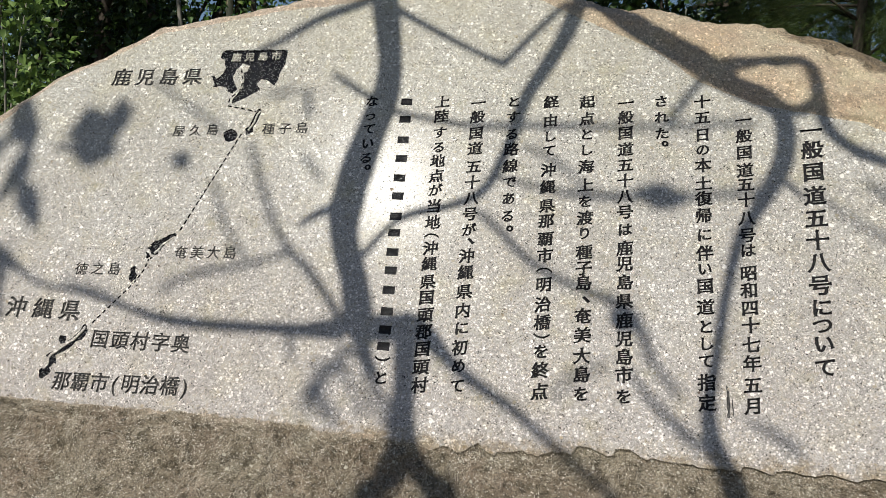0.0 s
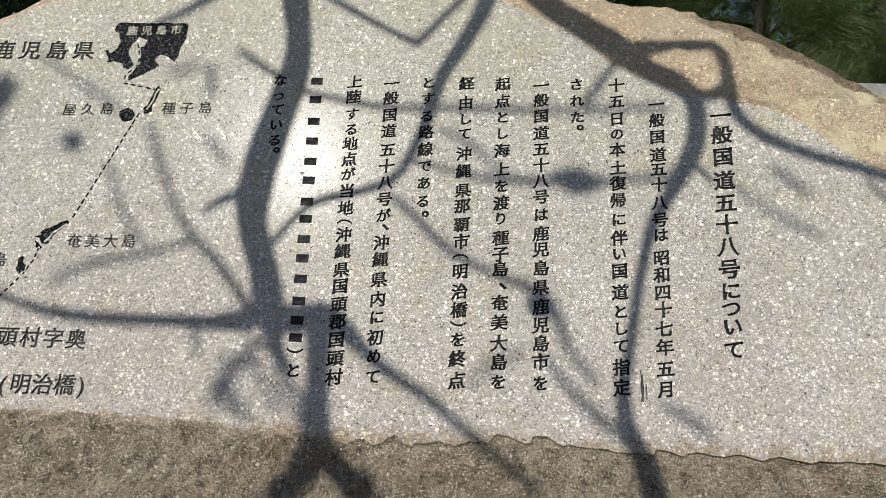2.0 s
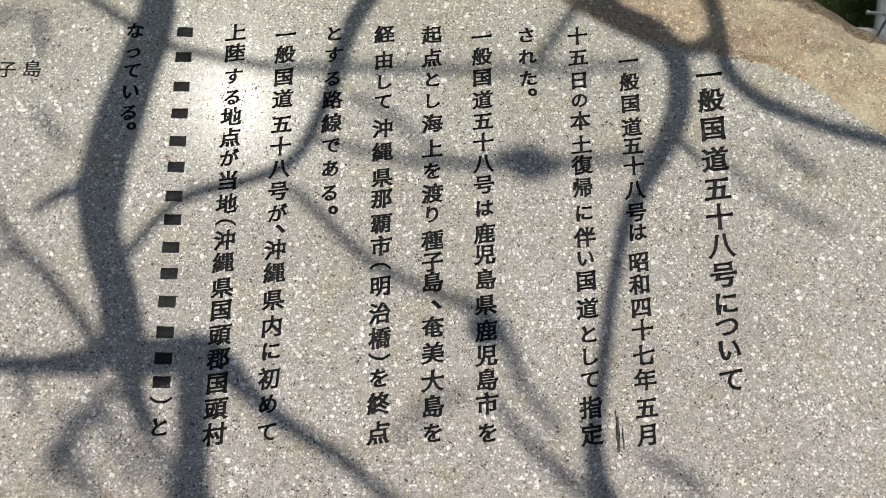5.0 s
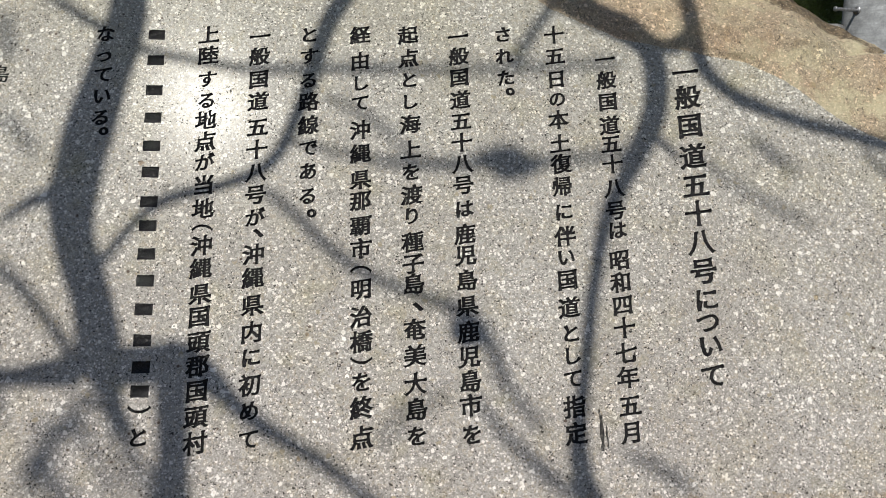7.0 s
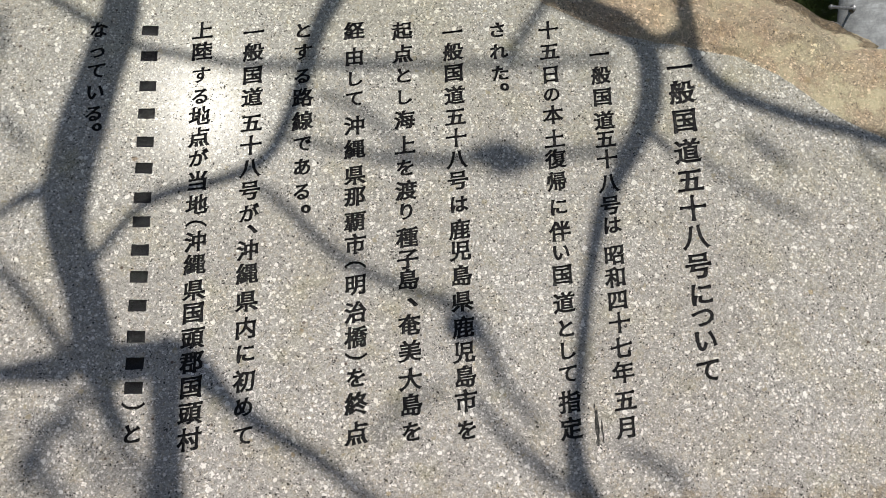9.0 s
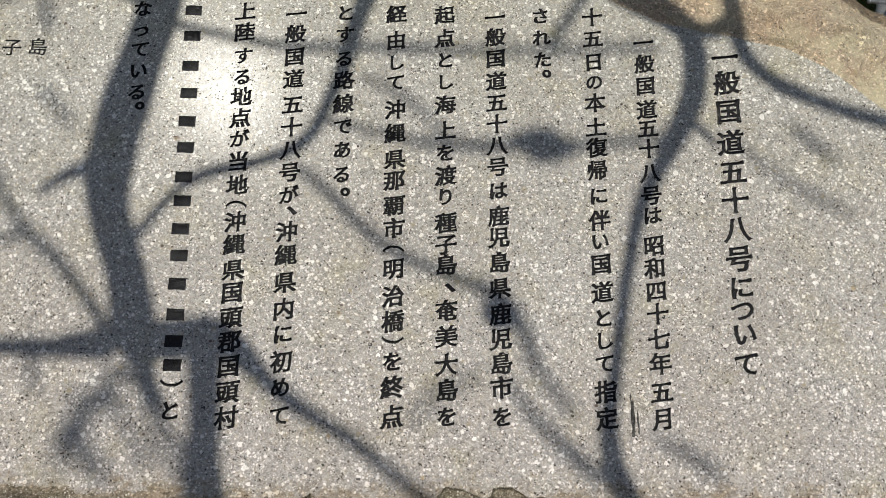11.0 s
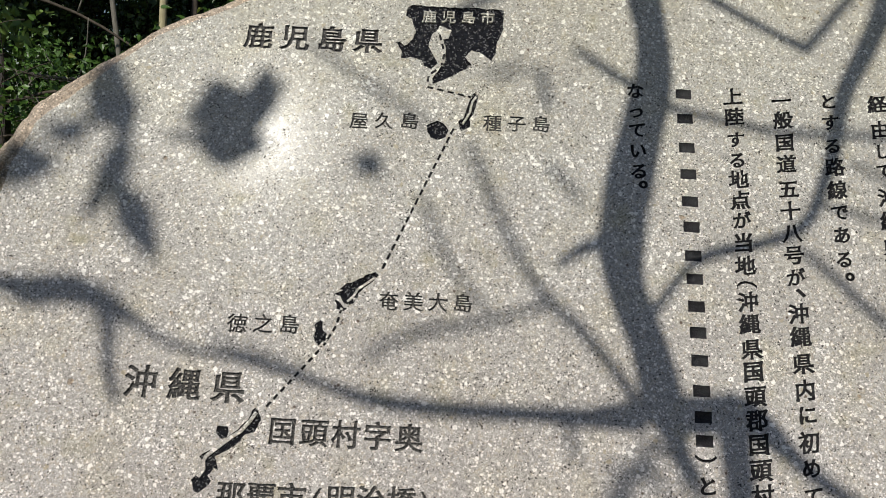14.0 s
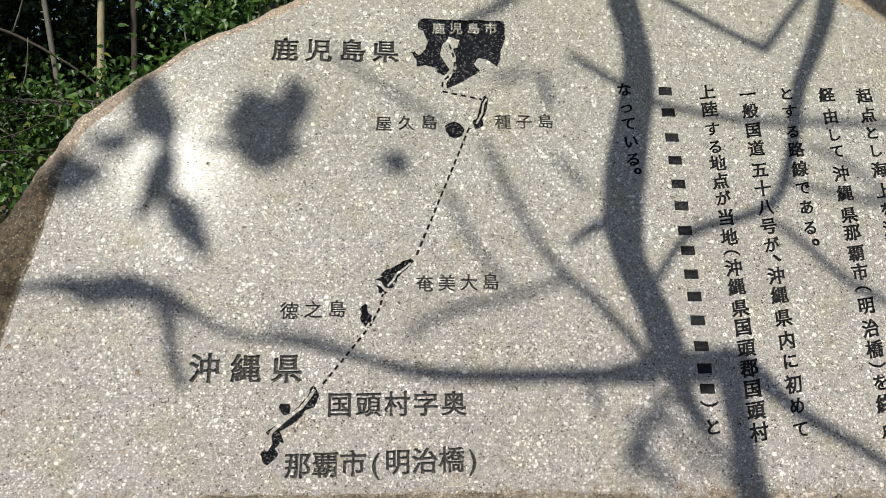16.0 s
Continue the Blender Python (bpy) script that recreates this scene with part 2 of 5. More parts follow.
def concrete(name, tone):
    n = Nodes(name)
    co = n.coords()
    band = n.add("ShaderNodeMapping", Vector=co)
    band.inputs["Scale"].default_value = (1.0, 1.0, 5.0)
    streak = n.noise(band.outputs[0], 6.0, 6, 0.7)
    color = n.mix(n.span(streak, 0.3, 0.7), tuple(0.48 * c for c in tone), tone)
    color = n.mix(n.span(n.noise(co, 6.0, 7, 0.75), 0.42, 0.60, 0.0, 0.85), color, tuple(0.42 * c for c in tone))
    color = n.mix(n.span(n.noise(co, 40.0, 5, 0.7), 0.56, 0.68, 0.0, 0.5), color, tuple(0.4 * c for c in tone))
    return n.finish(color, 0.85, n.bump(n.noise(co, 120.0, 4), 0.35, 0.004), 0.3)


def leaf_material(name, dark, light, yellow):
    n = Nodes(name)
    rand = n.add("ShaderNodeNewGeometry").outputs["Random Per Island"]
    color = n.mix(rand, dark, light)
    color = n.mix(n.span(rand, 0.965, 0.985), color, yellow)
    n.finish(color, 0.42, None, 0.5)
    glow = n.add("ShaderNodeBsdfTranslucent", Color=n.mix(0.5, color, light))
    mixed = n.add("ShaderNodeMixShader")
    mixed.inputs[0].default_value = 0.28
    n.tree.links.new(n.bsdf.outputs[0], mixed.inputs[1])
    n.tree.links.new(glow.outputs[0], mixed.inputs[2])
    n.tree.links.new(mixed.outputs[0], n.out.inputs[0])
    return n.mat


def bark_material(name, dark, light, scale=1.0):
    n = Nodes(name)
    co = n.coords()
    long = n.add("ShaderNodeMapping", Vector=co)
    long.inputs["Scale"].default_value = (1.0, 1.0, 0.25)
    grain = n.noise(long.outputs[0], 38.0 * scale, 5, 0.65)
    color = n.mix(n.span(grain, 0.3, 0.7), dark, light)
    color = n.mix(n.span(n.noise(co, 6.0, 4), 0.5, 0.75, 0.0, 0.5), color, tuple(0.6 * c for c in dark))
    return n.finish(color, 0.85, n.bump(grain, 0.5, 0.01), 0.3)


def steel(name, tone, rough, metal):
    n = Nodes(name)
    co = n.coords()
    color = n.mix(n.span(n.noise(co, 60.0, 4), 0.4, 0.7), tone, tuple(0.55 * c for c in tone))
    return n.finish(color, rough, n.bump(n.noise(co, 200.0, 3), 0.2, 0.002), 0.5, metal)


def soil():
    n = Nodes("leaf_litter_soil")
    co = n.coords()
    color = n.mix(n.noise(co, 1.3, 5), (0.10, 0.085, 0.055), (0.20, 0.17, 0.115))
    color = n.mix(n.span(n.noise(co, 0.25, 3), 0.45, 0.6), color, (0.075, 0.09, 0.035))
    color = n.mix(n.span(n.cells(co, 30.0).outputs["Distance"], 0.2, 0.6), color, (0.13, 0.10, 0.06))
    return n.finish(color, 0.95, n.bump(n.noise(co, 25.0, 6), 0.7, 0.03), 0.2)


POLISHED, NATURAL, PAINT = polished_granite(), natural_granite(), groove_paint("black_groove_paint", 0.0)
WORN_LIT_PAINT = groove_paint("worn_lit_groove_paint", 1.0)
HAMMERED = hammered_black()
POLE_GREY = concrete("pole_concrete", (0.60, 0.615, 0.635))
WALL_GREY = concrete("wall_concrete", (0.58, 0.575, 0.56))
# the broad leaf's green darkened, with the canopy's shade put into the colour
SHADOWED_LEAF = leaf_material("shadowed_leaf", (0.018, 0.040, 0.011), (0.055, 0.105, 0.022), (0.10, 0.13, 0.03))
BROADLEAF = leaf_material("broad_leaf", (0.028, 0.065, 0.014), (0.10, 0.20, 0.035), (0.20, 0.23, 0.04))
# the broad leaf's green brightened, with sunlight put into the colour
SUNLIT_LEAF = leaf_material("sunlit_leaf", (0.07, 0.12, 0.03), (0.22, 0.33, 0.085), (0.30, 0.36, 0.08))
NEEDLES = leaf_material("pine_needles", (0.034, 0.062, 0.018), (0.115, 0.160, 0.046), (0.16, 0.18, 0.06))
DARK_BARK = bark_material("dark_bark", (0.045, 0.036, 0.028), (0.11, 0.09, 0.07))
PALE_BARK = bark_material("pale_bark", (0.36, 0.31, 0.18), (0.56, 0.50, 0.32))
GREY_BARK = bark_material("grey_bark", (0.14, 0.13, 0.11), (0.27, 0.25, 0.21))
GALVANISED = steel("galvanised_steel", (0.42, 0.42, 0.43), 0.45, 0.8)
CHAIN_STEEL = steel("weathered_chain_steel", (0.17, 0.15, 0.13), 0.5, 0.5)
POST_BROWN = steel("dark_brown_post", (0.05, 0.04, 0.035), 0.6, 0.0)
SOIL = soil()


# ---- building helpers ----
def mesh_of(name, verts, faces, material, smooth=False):
    me = bpy.data.meshes.new(name)
    me.from_pydata(verts, [], faces)
    me.materials.append(material)
    if smooth:
        me.shade_smooth()
    me.update()
    return me


def thing(name, place, label, category, group="", kind=""):
    ob = new(name)
    ob.matrix_world = place if isinstance(place, Matrix) else Matrix.Translation(place)
    ob.empty_display_size = 0.1
    return tagged(ob, label, category, group, kind)


def child(name, me, parent, world_matrix=Matrix.Identity(4), label=""):
    """Links a mesh under parent, with its own axes at world_matrix."""
    ob = new(name, me)
    ob.parent = parent
    up = Matrix.Identity(4)
    p = parent
    while p is not None:
        up = p.matrix_basis.copy() @ up if p.parent is None else p.matrix_parent_inverse @ p.matrix_basis @ up
        p = p.parent
    ob.matrix_basis = up.inverted() @ world_matrix
    return tagged(ob, label)


def tube(points, sides=8, wobble=0.0):
    """A closed tapered tube through (Vector, radius) points, rounded by a smooth spline."""
    fine = []
    for i in range(len(points) - 1):
        p0, p1, p2, p3 = (points[max(0, min(len(points) - 1, i + k))] for k in (-1, 0, 1, 2))
        for s in (0.0, 0.33, 0.67):
            a = 0.5 * (2 * p1[0] + s * (p2[0] - p0[0]) + s * s * (2 * p0[0] - 5 * p1[0] + 4 * p2[0] - p3[0])
                       + s ** 3 * (3 * p1[0] - p0[0] - 3 * p2[0] + p3[0]))
            fine.append((a, p1[1] + (p2[1] - p1[1]) * s))
    fine.append(points[-1])
    verts, faces = [], []
    side = None
    for i, (p, r) in enumerate(fine):
        way = (fine[min(i + 1, len(fine) - 1)][0] - fine[max(i - 1, 0)][0]).normalized()
        if side is None:
            side = way.orthogonal().normalized()
        side = (side - way * side.dot(way)).normalized()
        other = way.cross(side)
        for k in range(sides):
            a = 2 * math.pi * k / sides
            rr = r * (1 + wobble * noise.noise(Vector((p.x * 9 + math.cos(a), p.y * 9 + math.sin(a), p.z * 9))))
            verts.append(p + (side * math.cos(a) + other * math.sin(a)) * rr)
    for i in range(len(fine) - 1):
        for k in range(sides):
            j = (k + 1) % sides
            faces.append((i * sides + k, i * sides + j, (i + 1) * sides + j, (i + 1) * sides + k))
    faces.append(tuple(range(sides))[::-1])
    faces.append(tuple(range(len(verts) - sides, len(verts))))
    return verts, faces


def boxed(size, centre=(0, 0, 0), bevel=0.01, segments=2):
    bm = bmesh.new()
    bmesh.ops.create_cube(bm, size=1.0)
    for v in bm.verts:
        v.co = Vector(v.co[i] * size[i] + centre[i] for i in range(3))
    bmesh.ops.bevel(bm, geom=bm.edges[:], offset=bevel, segments=segments, affect="EDGES")
    return bm


def bm_mesh(name, bm, material):
    me = bpy.data.meshes.new(name)
    bm.to_mesh(me)
    bm.free()
    me.materials.append(material)
    return me


def smooth_curve(points, count):
    """count (x, y) points evenly by angle round a closed outline, seen from CENTRE, as radii."""
    p = np.array(points) - np.array(CENTRE)
    ang = np.arctan2(p[:, 1], p[:, 0])
    order = np.argsort(ang)
    ang, rad = ang[order], np.hypot(p[:, 0], p[:, 1])[order]
    ang = np.concatenate((ang[-3:] - 2 * np.pi, ang, ang[:3] + 2 * np.pi))
    rad = np.concatenate((rad[-3:], rad, rad[:3]))
    t = np.linspace(-np.pi, np.pi, count, endpoint=False)
    # straight chords between the corners, in the plane
    k = np.searchsorted(ang, t, side="right") - 1
    a0, a1, r0, r1 = ang[k], ang[k + 1], rad[k], rad[k + 1]
    r = r0 * r1 * np.sin(a1 - a0) / (r0 * np.sin(t - a0) + r1 * np.sin(a1 - t))
    return t, r

# ---- ground ----
def ground_height(x, y):
    rise = max(0.0, min(1.0, (y - 0.9) / 1.6))
    swell = 0.06 * noise.noise(Vector((x * 0.35, y * 0.35, 3.0)))
    return 0.9 * rise * rise * (3 - 2 * rise) + swell * min(1.0, rise + 0.4)


def build_ground():
    steps = [0.0]
    step = 0.35
    while steps[-1] < 900:
        steps.append(steps[-1] + step)
        step *= 1.02 if steps[-1] < 14 else 1.28
    axis = [-s for s in steps[:0:-1]] + steps
    n = len(axis)
    verts = [(x, y, ground_height(x, y)) for y in axis for x in axis]
    faces = [(j * n + i, j * n + i + 1, (j + 1) * n + i + 1, (j + 1) * n + i) for j in range(n - 1) for i in range(n - 1)]
    tagged(new("ground", mesh_of("ground", verts, faces, SOIL, True)), "bare brown soil with leaf litter rising to a bank",
           "ground", "", "structure")


build_ground()

# ---- the boulder ----
CENTRE = (0.1, 0.15)
RING = 1200
PANEL = [(-1.79, -0.15), (-1.76, 0.01), (-1.73, 0.14), (-1.71, 0.28), (-1.675, 0.39), (-1.565, 0.50), (-1.43, 0.632),
         (-1.22, 0.743), (-1.065, 0.832), (-0.91, 0.862), (-0.66, 0.917), (-0.30, 0.962), (0.10, 0.965), (0.26, 0.945),
         (0.41, 0.86), (0.57, 0.78), (0.67, 0.71), (0.75, 0.64), (0.91, 0.56), (1.07, 0.53), (1.21, 0.50), (1.29, 0.46),
         (1.38, 0.39), (1.44, 0.34), (1.54, 0.29), (1.62, 0.27), (1.80, 0.20), (2.00, 0.05), (2.08, -0.25), (2.0, -0.52),
         (1.60, -0.505), (1.28, -0.500), (0.92, -0.500), (0.68, -0.495), (0.47, -0.49), (0.25, -0.505), (0.03, -0.515),
         (-0.17, -0.495), (-0.67, -0.48), (-1.30, -0.475), (-1.74, -0.515), (-1.90, -0.47), (-1.86, -0.30)]
RIM = [(-2.1, -0.9), (-1.98, -0.3), (-1.88, 0.05), (-1.82, 0.18), (-1.73, 0.31), (-1.64, 0.44), (-1.55, 0.53),
       (-1.42, 0.66), (-1.25, 0.75), (-1.17, 0.81), (-1.08, 0.865), (-0.91, 0.89), (-0.73, 0.94), (-0.40, 1.0), (0.0, 1.02),
       (0.25, 0.985), (0.40, 0.935), (0.51, 0.915), (0.59, 0.925), (0.74, 0.885), (0.97, 0.855), (1.14, 0.81), (1.23, 0.76),
       (1.34, 0.70), (1.41, 0.65), (1.47, 0.62), (1.53, 0.555), (1.56, 0.575), (1.62, 0.555), (1.72, 0.48), (1.85, 0.405), (2.1, 0.2),
       (2.3, -0.3), (2.4, -1.0), (2.35, -1.75), (0.1, -1.8), (-2.2, -1.75)]


def ramp(x, a, b):
    t = max(0.0, min(1.0, (x - a) / (b - a)))
    return t * t * (3 - 2 * t)


def panel_ring():
    """The edge of the polished face: chipped along the bottom, cleaner elsewhere."""
    t, r = smooth_curve(PANEL, RING)
    ring = []
    for a, d in zip(t, r):
        u, v = CENTRE[0] + d * math.cos(a), CENTRE[1] + d * math.sin(a)
        low = ramp(-v, 0.35, 0.45)
        chip = (0.016 - abs(noise.noise(Vector((u * 10, 4, 0)))) * 0.055) * ramp(u, -0.2, 0.2) + abs(noise.noise(Vector((u * 9, v * 3, 0)))) * 0.018 + noise.fractal(Vector((u * 30, v * 30, 2)), 0.6, 2, 4) * 0.009
        d += low * (chip - 0.010) + (1 - low) * 0.006 * noise.fractal(Vector((u * 12, v * 12, 5)), 0.7, 2, 4)
        ring.append((CENTRE[0] + d * math.cos(a), CENTRE[1] + d * math.sin(a)))
    return t, ring


def build_body(t, ring, stone):
    _, rim = smooth_curve(RIM, RING)
    verts, faces, weather, crest = [], [], [], []
    front = 78
    rows = []
    for j in range(front + 1):
        s = j / front
        s = s * s if j < front else 1.0
        row = []
        for i, a in enumerate(t):
            ca, sa = math.cos(a), math.sin(a)
            inner = Vector(ring[i]) - Vector(CENTRE)
            outer = rim[i] + 0.012 * noise.fractal(Vector((ca * 9, sa * 9, 7)), 0.7, 2, 4)
            ru, rv = CENTRE[0] + ca * outer, CENTRE[1] + sa * outer
            back = 0.5 * (0.10 + 0.14 * ramp(-ru, 1.4, 1.7))
            outer += back * ((ru - (0.4 if ru > 0 else -0.9)) * ca + (rv + 0.55) * sa) if rv > -0.2 else 0.0
            d = inner.length + (outer - inner.length) * s
            u, v = CENTRE[0] + ca * d, CENTRE[1] + sa * d
            left, low = ramp(-u, 1.4, 1.7), ramp(-v, 0.3, 0.45)
            reach = outer - inner.length
            gap = reach * s                       # distance from the polished edge
            fall = 0.10 + 0.14 * left + 0.10 * low
            w = -fall * s ** 3
            fade = ramp(gap, 0.0, 0.05)
            step = -0.008 * ramp(gap, 0.0, 0.007) * max(low * ramp(u, -0.3, 0.3), 0.4 * left)
            lump = 0.014 * noise.fractal(Vector((u * 3.1, v * 3.1, 1)), 0.7, 2, 3) + 0.006 * noise.fractal(Vector((u * 14, v * 14, 4)), 0.6, 2, 5)
            lump += 0.013 * low * noise.fractal(Vector((u * 11, v * 11, 6)), 0.7, 2, 4)
            lump += (0.010 * low + 0.005 * left) * noise.fractal(Vector((u * 34, v * 34, 9)), 0.6, 2, 4)
            broken = ramp(u, 0.7, 1.0) * (1 - low) * ramp(gap, 0.06, 0.18)     # fractured stone towards the ridge
            lump += broken * (0.030 * abs(noise.noise(Vector((u * 5 + v * 3, v * 7, 12)))) - 0.012 * abs(noise.noise(Vector((u * 17, v * 23, 13)))))
            w += step + lump * fade
            edge = 0.80 * ramp(s, 0.66, 0.88) * ramp(u, 0.86, 1.15) * (1 - ramp(u, 1.50, 1.64)) * (1 - low)
            # brown on the left edge: stain, with some tree shade put into it
            edge = max(edge, 0.62 * left * (1 - low) * ramp(gap, 0.0, 0.02) * ramp(0.42 - v, 0.0, 0.2))
            stain = 0.02 + 0.72 * low * (1 - 0.3 * (1 - ramp(gap, 0.0, 0.035)) * (1 - ramp(u, -0.2, 0.3))) + 0.72 * left * (1 - low) * ramp(0.5 - v, 0.05, 0.25)
            row.append(len(verts))
            verts.append((u, v, w))
            weather.append(min(1.0, stain))
            crest.append(edge)
        rows.append(row)
    for j in range(1, 9):
        s = j / 8
        row = []
        for i, a in enumerate(t):
            u, v, w = verts[rows[front][i]]
            k = 1.0 + 0.03 * math.sin(s * math.pi) - 0.28 * s * s
            row.append(len(verts))
            bump = 0.02 * noise.fractal(Vector((u * 4, v * 4, s * 4)), 0.7, 2, 3)
            verts.append((CENTRE[0] + (u - CENTRE[0]) * (k + bump), CENTRE[1] + (v - CENTRE[1]) * (k + bump), w - 0.75 * s))
            weather.append(0.9)
        rows.append(row)
    for j in range(len(rows) - 1):
        for i in range(RING):
            k = (i + 1) % RING
            faces.append((rows[j][i], rows[j + 1][i], rows[j + 1][k], rows[j][k]))
    tail = len(verts)
    verts.append((CENTRE[0], CENTRE[1] - 0.2, -1.12))
    weather.append(0.9)
    faces.extend((rows[-1][i], tail, rows[-1][(i + 1) % RING]) for i in range(RING))
    me = mesh_of("boulder", verts, faces, NATURAL, True)
    me.attributes.new("weather", "FLOAT", "POINT").data.foreach_set("value", weather)
    crest += [0.6] * (len(verts) - len(crest))
    me.attributes.new("ridge", "FLOAT", "POINT").data.foreach_set("value", crest)
    return child("boulder", me, stone, FACE, "rough rusty pink and brown weathered granite")


# ---- engraving ----
from mathutils.geometry import delaunay_2d_cdt

DEPTH = 0.0055
font_data = bpy.data.curves.new("letters", "FONT")
font_data.size, font_data.resolution_u = 1.0, 3
font_ob = new("letters", font_data)
glyphs = {}


def outlines(verts, faces):
    """The closed boundary loops of a flat mesh, as lists of vertex numbers."""
    count = {}
    for f in faces:
        for a, b in zip(f, f[1:] + f[:1]):
            key = (a, b)
            if (b, a) in count:
                del count[(b, a)]
            else:
                count[key] = True
    after = {}
    for a, b in count:
        after.setdefault(a, []).append(b)
    loops = []
    while after:
        start = next(iter(after))
        loop, here = [], start
        while True:
            loop.append(here)
            nxt = after[here].pop()
            if not after[here]:
                del after[here]
            here = nxt
            if here == start or here not in after:
                break
        loops.append(loop)
    return loops


def triangulated(loops, inner=()):
    """Fills closed (x, y) loops that may cross themselves: triangles whose winding number is above nought."""
    points, edges = [], []
    for loop in loops:
        base = len(points)
        points.extend(Vector(p) for p in loop)
        edges.extend((base + i, base + (i + 1) % len(loop)) for i in range(len(loop)))
    points.extend(Vector(p) for p in inner)
    v, _, f, _, _, _ = delaunay_2d_cdt(points, edges, [], 0, 1e-6)
    verts = np.array([tuple(p) for p in v])
    tris = np.array([tuple(x) for x in f])
    mid = verts[tris].mean(axis=1)
    a = np.array([tuple(points[i]) for i, _ in edges])
    b = np.array([tuple(points[j]) for _, j in edges])
    px, py = mid[:, 0:1], mid[:, 1:2]
    side = (b[:, 0] - a[:, 0]) * (py - a[:, 1]) - (px - a[:, 0]) * (b[:, 1] - a[:, 1])
    wind = (((a[:, 1] <= py) & (b[:, 1] > py) & (side > 0)).sum(1) - ((a[:, 1] > py) & (b[:, 1] <= py) & (side < 0)).sum(1))
    faces = [tuple(int(i) for i in t) for t in tris[wind > 0]]
    return [tuple(p) for p in verts.tolist()], [t if bmesh_area(verts, t) > 0 else t[::-1] for t in faces]


def sampled(spline):
    """A closed Bezier outline as (x, y) points."""
    pts = spline.bezier_points
    out = []
    for i, p in enumerate(pts):
        q = pts[(i + 1) % len(pts)]
        a, b, c, d = p.co.xy, p.handle_right.xy, q.handle_left.xy, q.co.xy
        bent = abs((b - a).cross(d - a)) + abs((c - a).cross(d - a)) > 2e-4
        for k in range(4 if bent else 1):
            t = k / 4
            x = a * (1 - t) ** 3 + b * 3 * t * (1 - t) ** 2 + c * 3 * t * t * (1 - t) + d * t ** 3
            if not out or (Vector(out[-1]) - x).length > 0.002:
                out.append((x.x, x.y))
    if len(out) > 2 and (Vector(out[0]) - Vector(out[-1])).length < 0.002:
        out.pop()
    return out


def rounded(loop, reach):
    """The (x, y) loop with its sharp corners worn round, at most reach from the corner."""
    out = []
    for i, p in enumerate(loop):
        a, b, c = Vector(loop[i - 1]), Vector(p), Vector(loop[(i + 1) % len(loop)])
        d0, d1 = a - b, c - b
        if d0.length < 1e-5 or d1.length < 1e-5 or d0.normalized().dot(d1.normalized()) < -0.80:
            out.append(tuple(b))
            continue
        s, e = b + d0.normalized() * min(reach, d0.length * 0.42), b + d1.normalized() * min(reach, d1.length * 0.42)
        for k in (0.0, 0.5, 1.0):
            q = s * (1 - k) ** 2 + b * 2 * k * (1 - k) + e * k * k
            out.append((q.x, q.y))
    return out


def edge_distance(points, loops):
    """The distance of each (x, y) point from the nearest edge of the loops, and whether it lies within them."""
    a = np.array([p for loop in loops for p in loop])
    b = np.array([p for loop in loops for p in loop[1:] + loop[:1]])
    p = np.array(points)[:, None, :]
    d = (b - a)[None]
    t = np.clip(((p - a) * d).sum(2) / np.maximum((d * d).sum(2), 1e-14), 0, 1)
    near = np.sqrt((((a + t[..., None] * d) - p) ** 2).sum(2).min(1))
    side = d[..., 0] * (p[..., 1] - a[:, 1]) - (p[..., 0] - a[:, 0]) * d[..., 1]
    up = (a[:, 1] <= p[..., 1]) & (b[:, 1] > p[..., 1]) & (side > 0)
    down = (a[:, 1] > p[..., 1]) & (b[:, 1] <= p[..., 1]) & (side < 0)
    return near, up.sum(1) - down.sum(1) > 0


def furrowed(loops, step):
    """Fills loops with triangles and with points inside, so that the floor of the cut can sink towards the middle of each stroke:
    points, faces, and the distance of each point from the edge."""
    verts, faces = triangulated(loops)
    clean = [[verts[i] for i in loop] for loop in outlines(verts, faces) if len(loop) > 2]
    flat = np.array([p for loop in clean for p in loop])
    xs, ys = (np.arange(flat[:, k].min(), flat[:, k].max(), step) for k in (0, 1))
    grid = np.array([(x + (0.5 * step if j % 2 else 0.0), y) for j, y in enumerate(ys) for x in xs])
    near, within = edge_distance(grid, clean)
    inner = [tuple(p) for p in grid[within & (near > step * 0.45)].tolist()]
    verts, faces = triangulated(clean, inner)
    near, _ = edge_distance(verts, clean)
    return verts, faces, near.tolist()


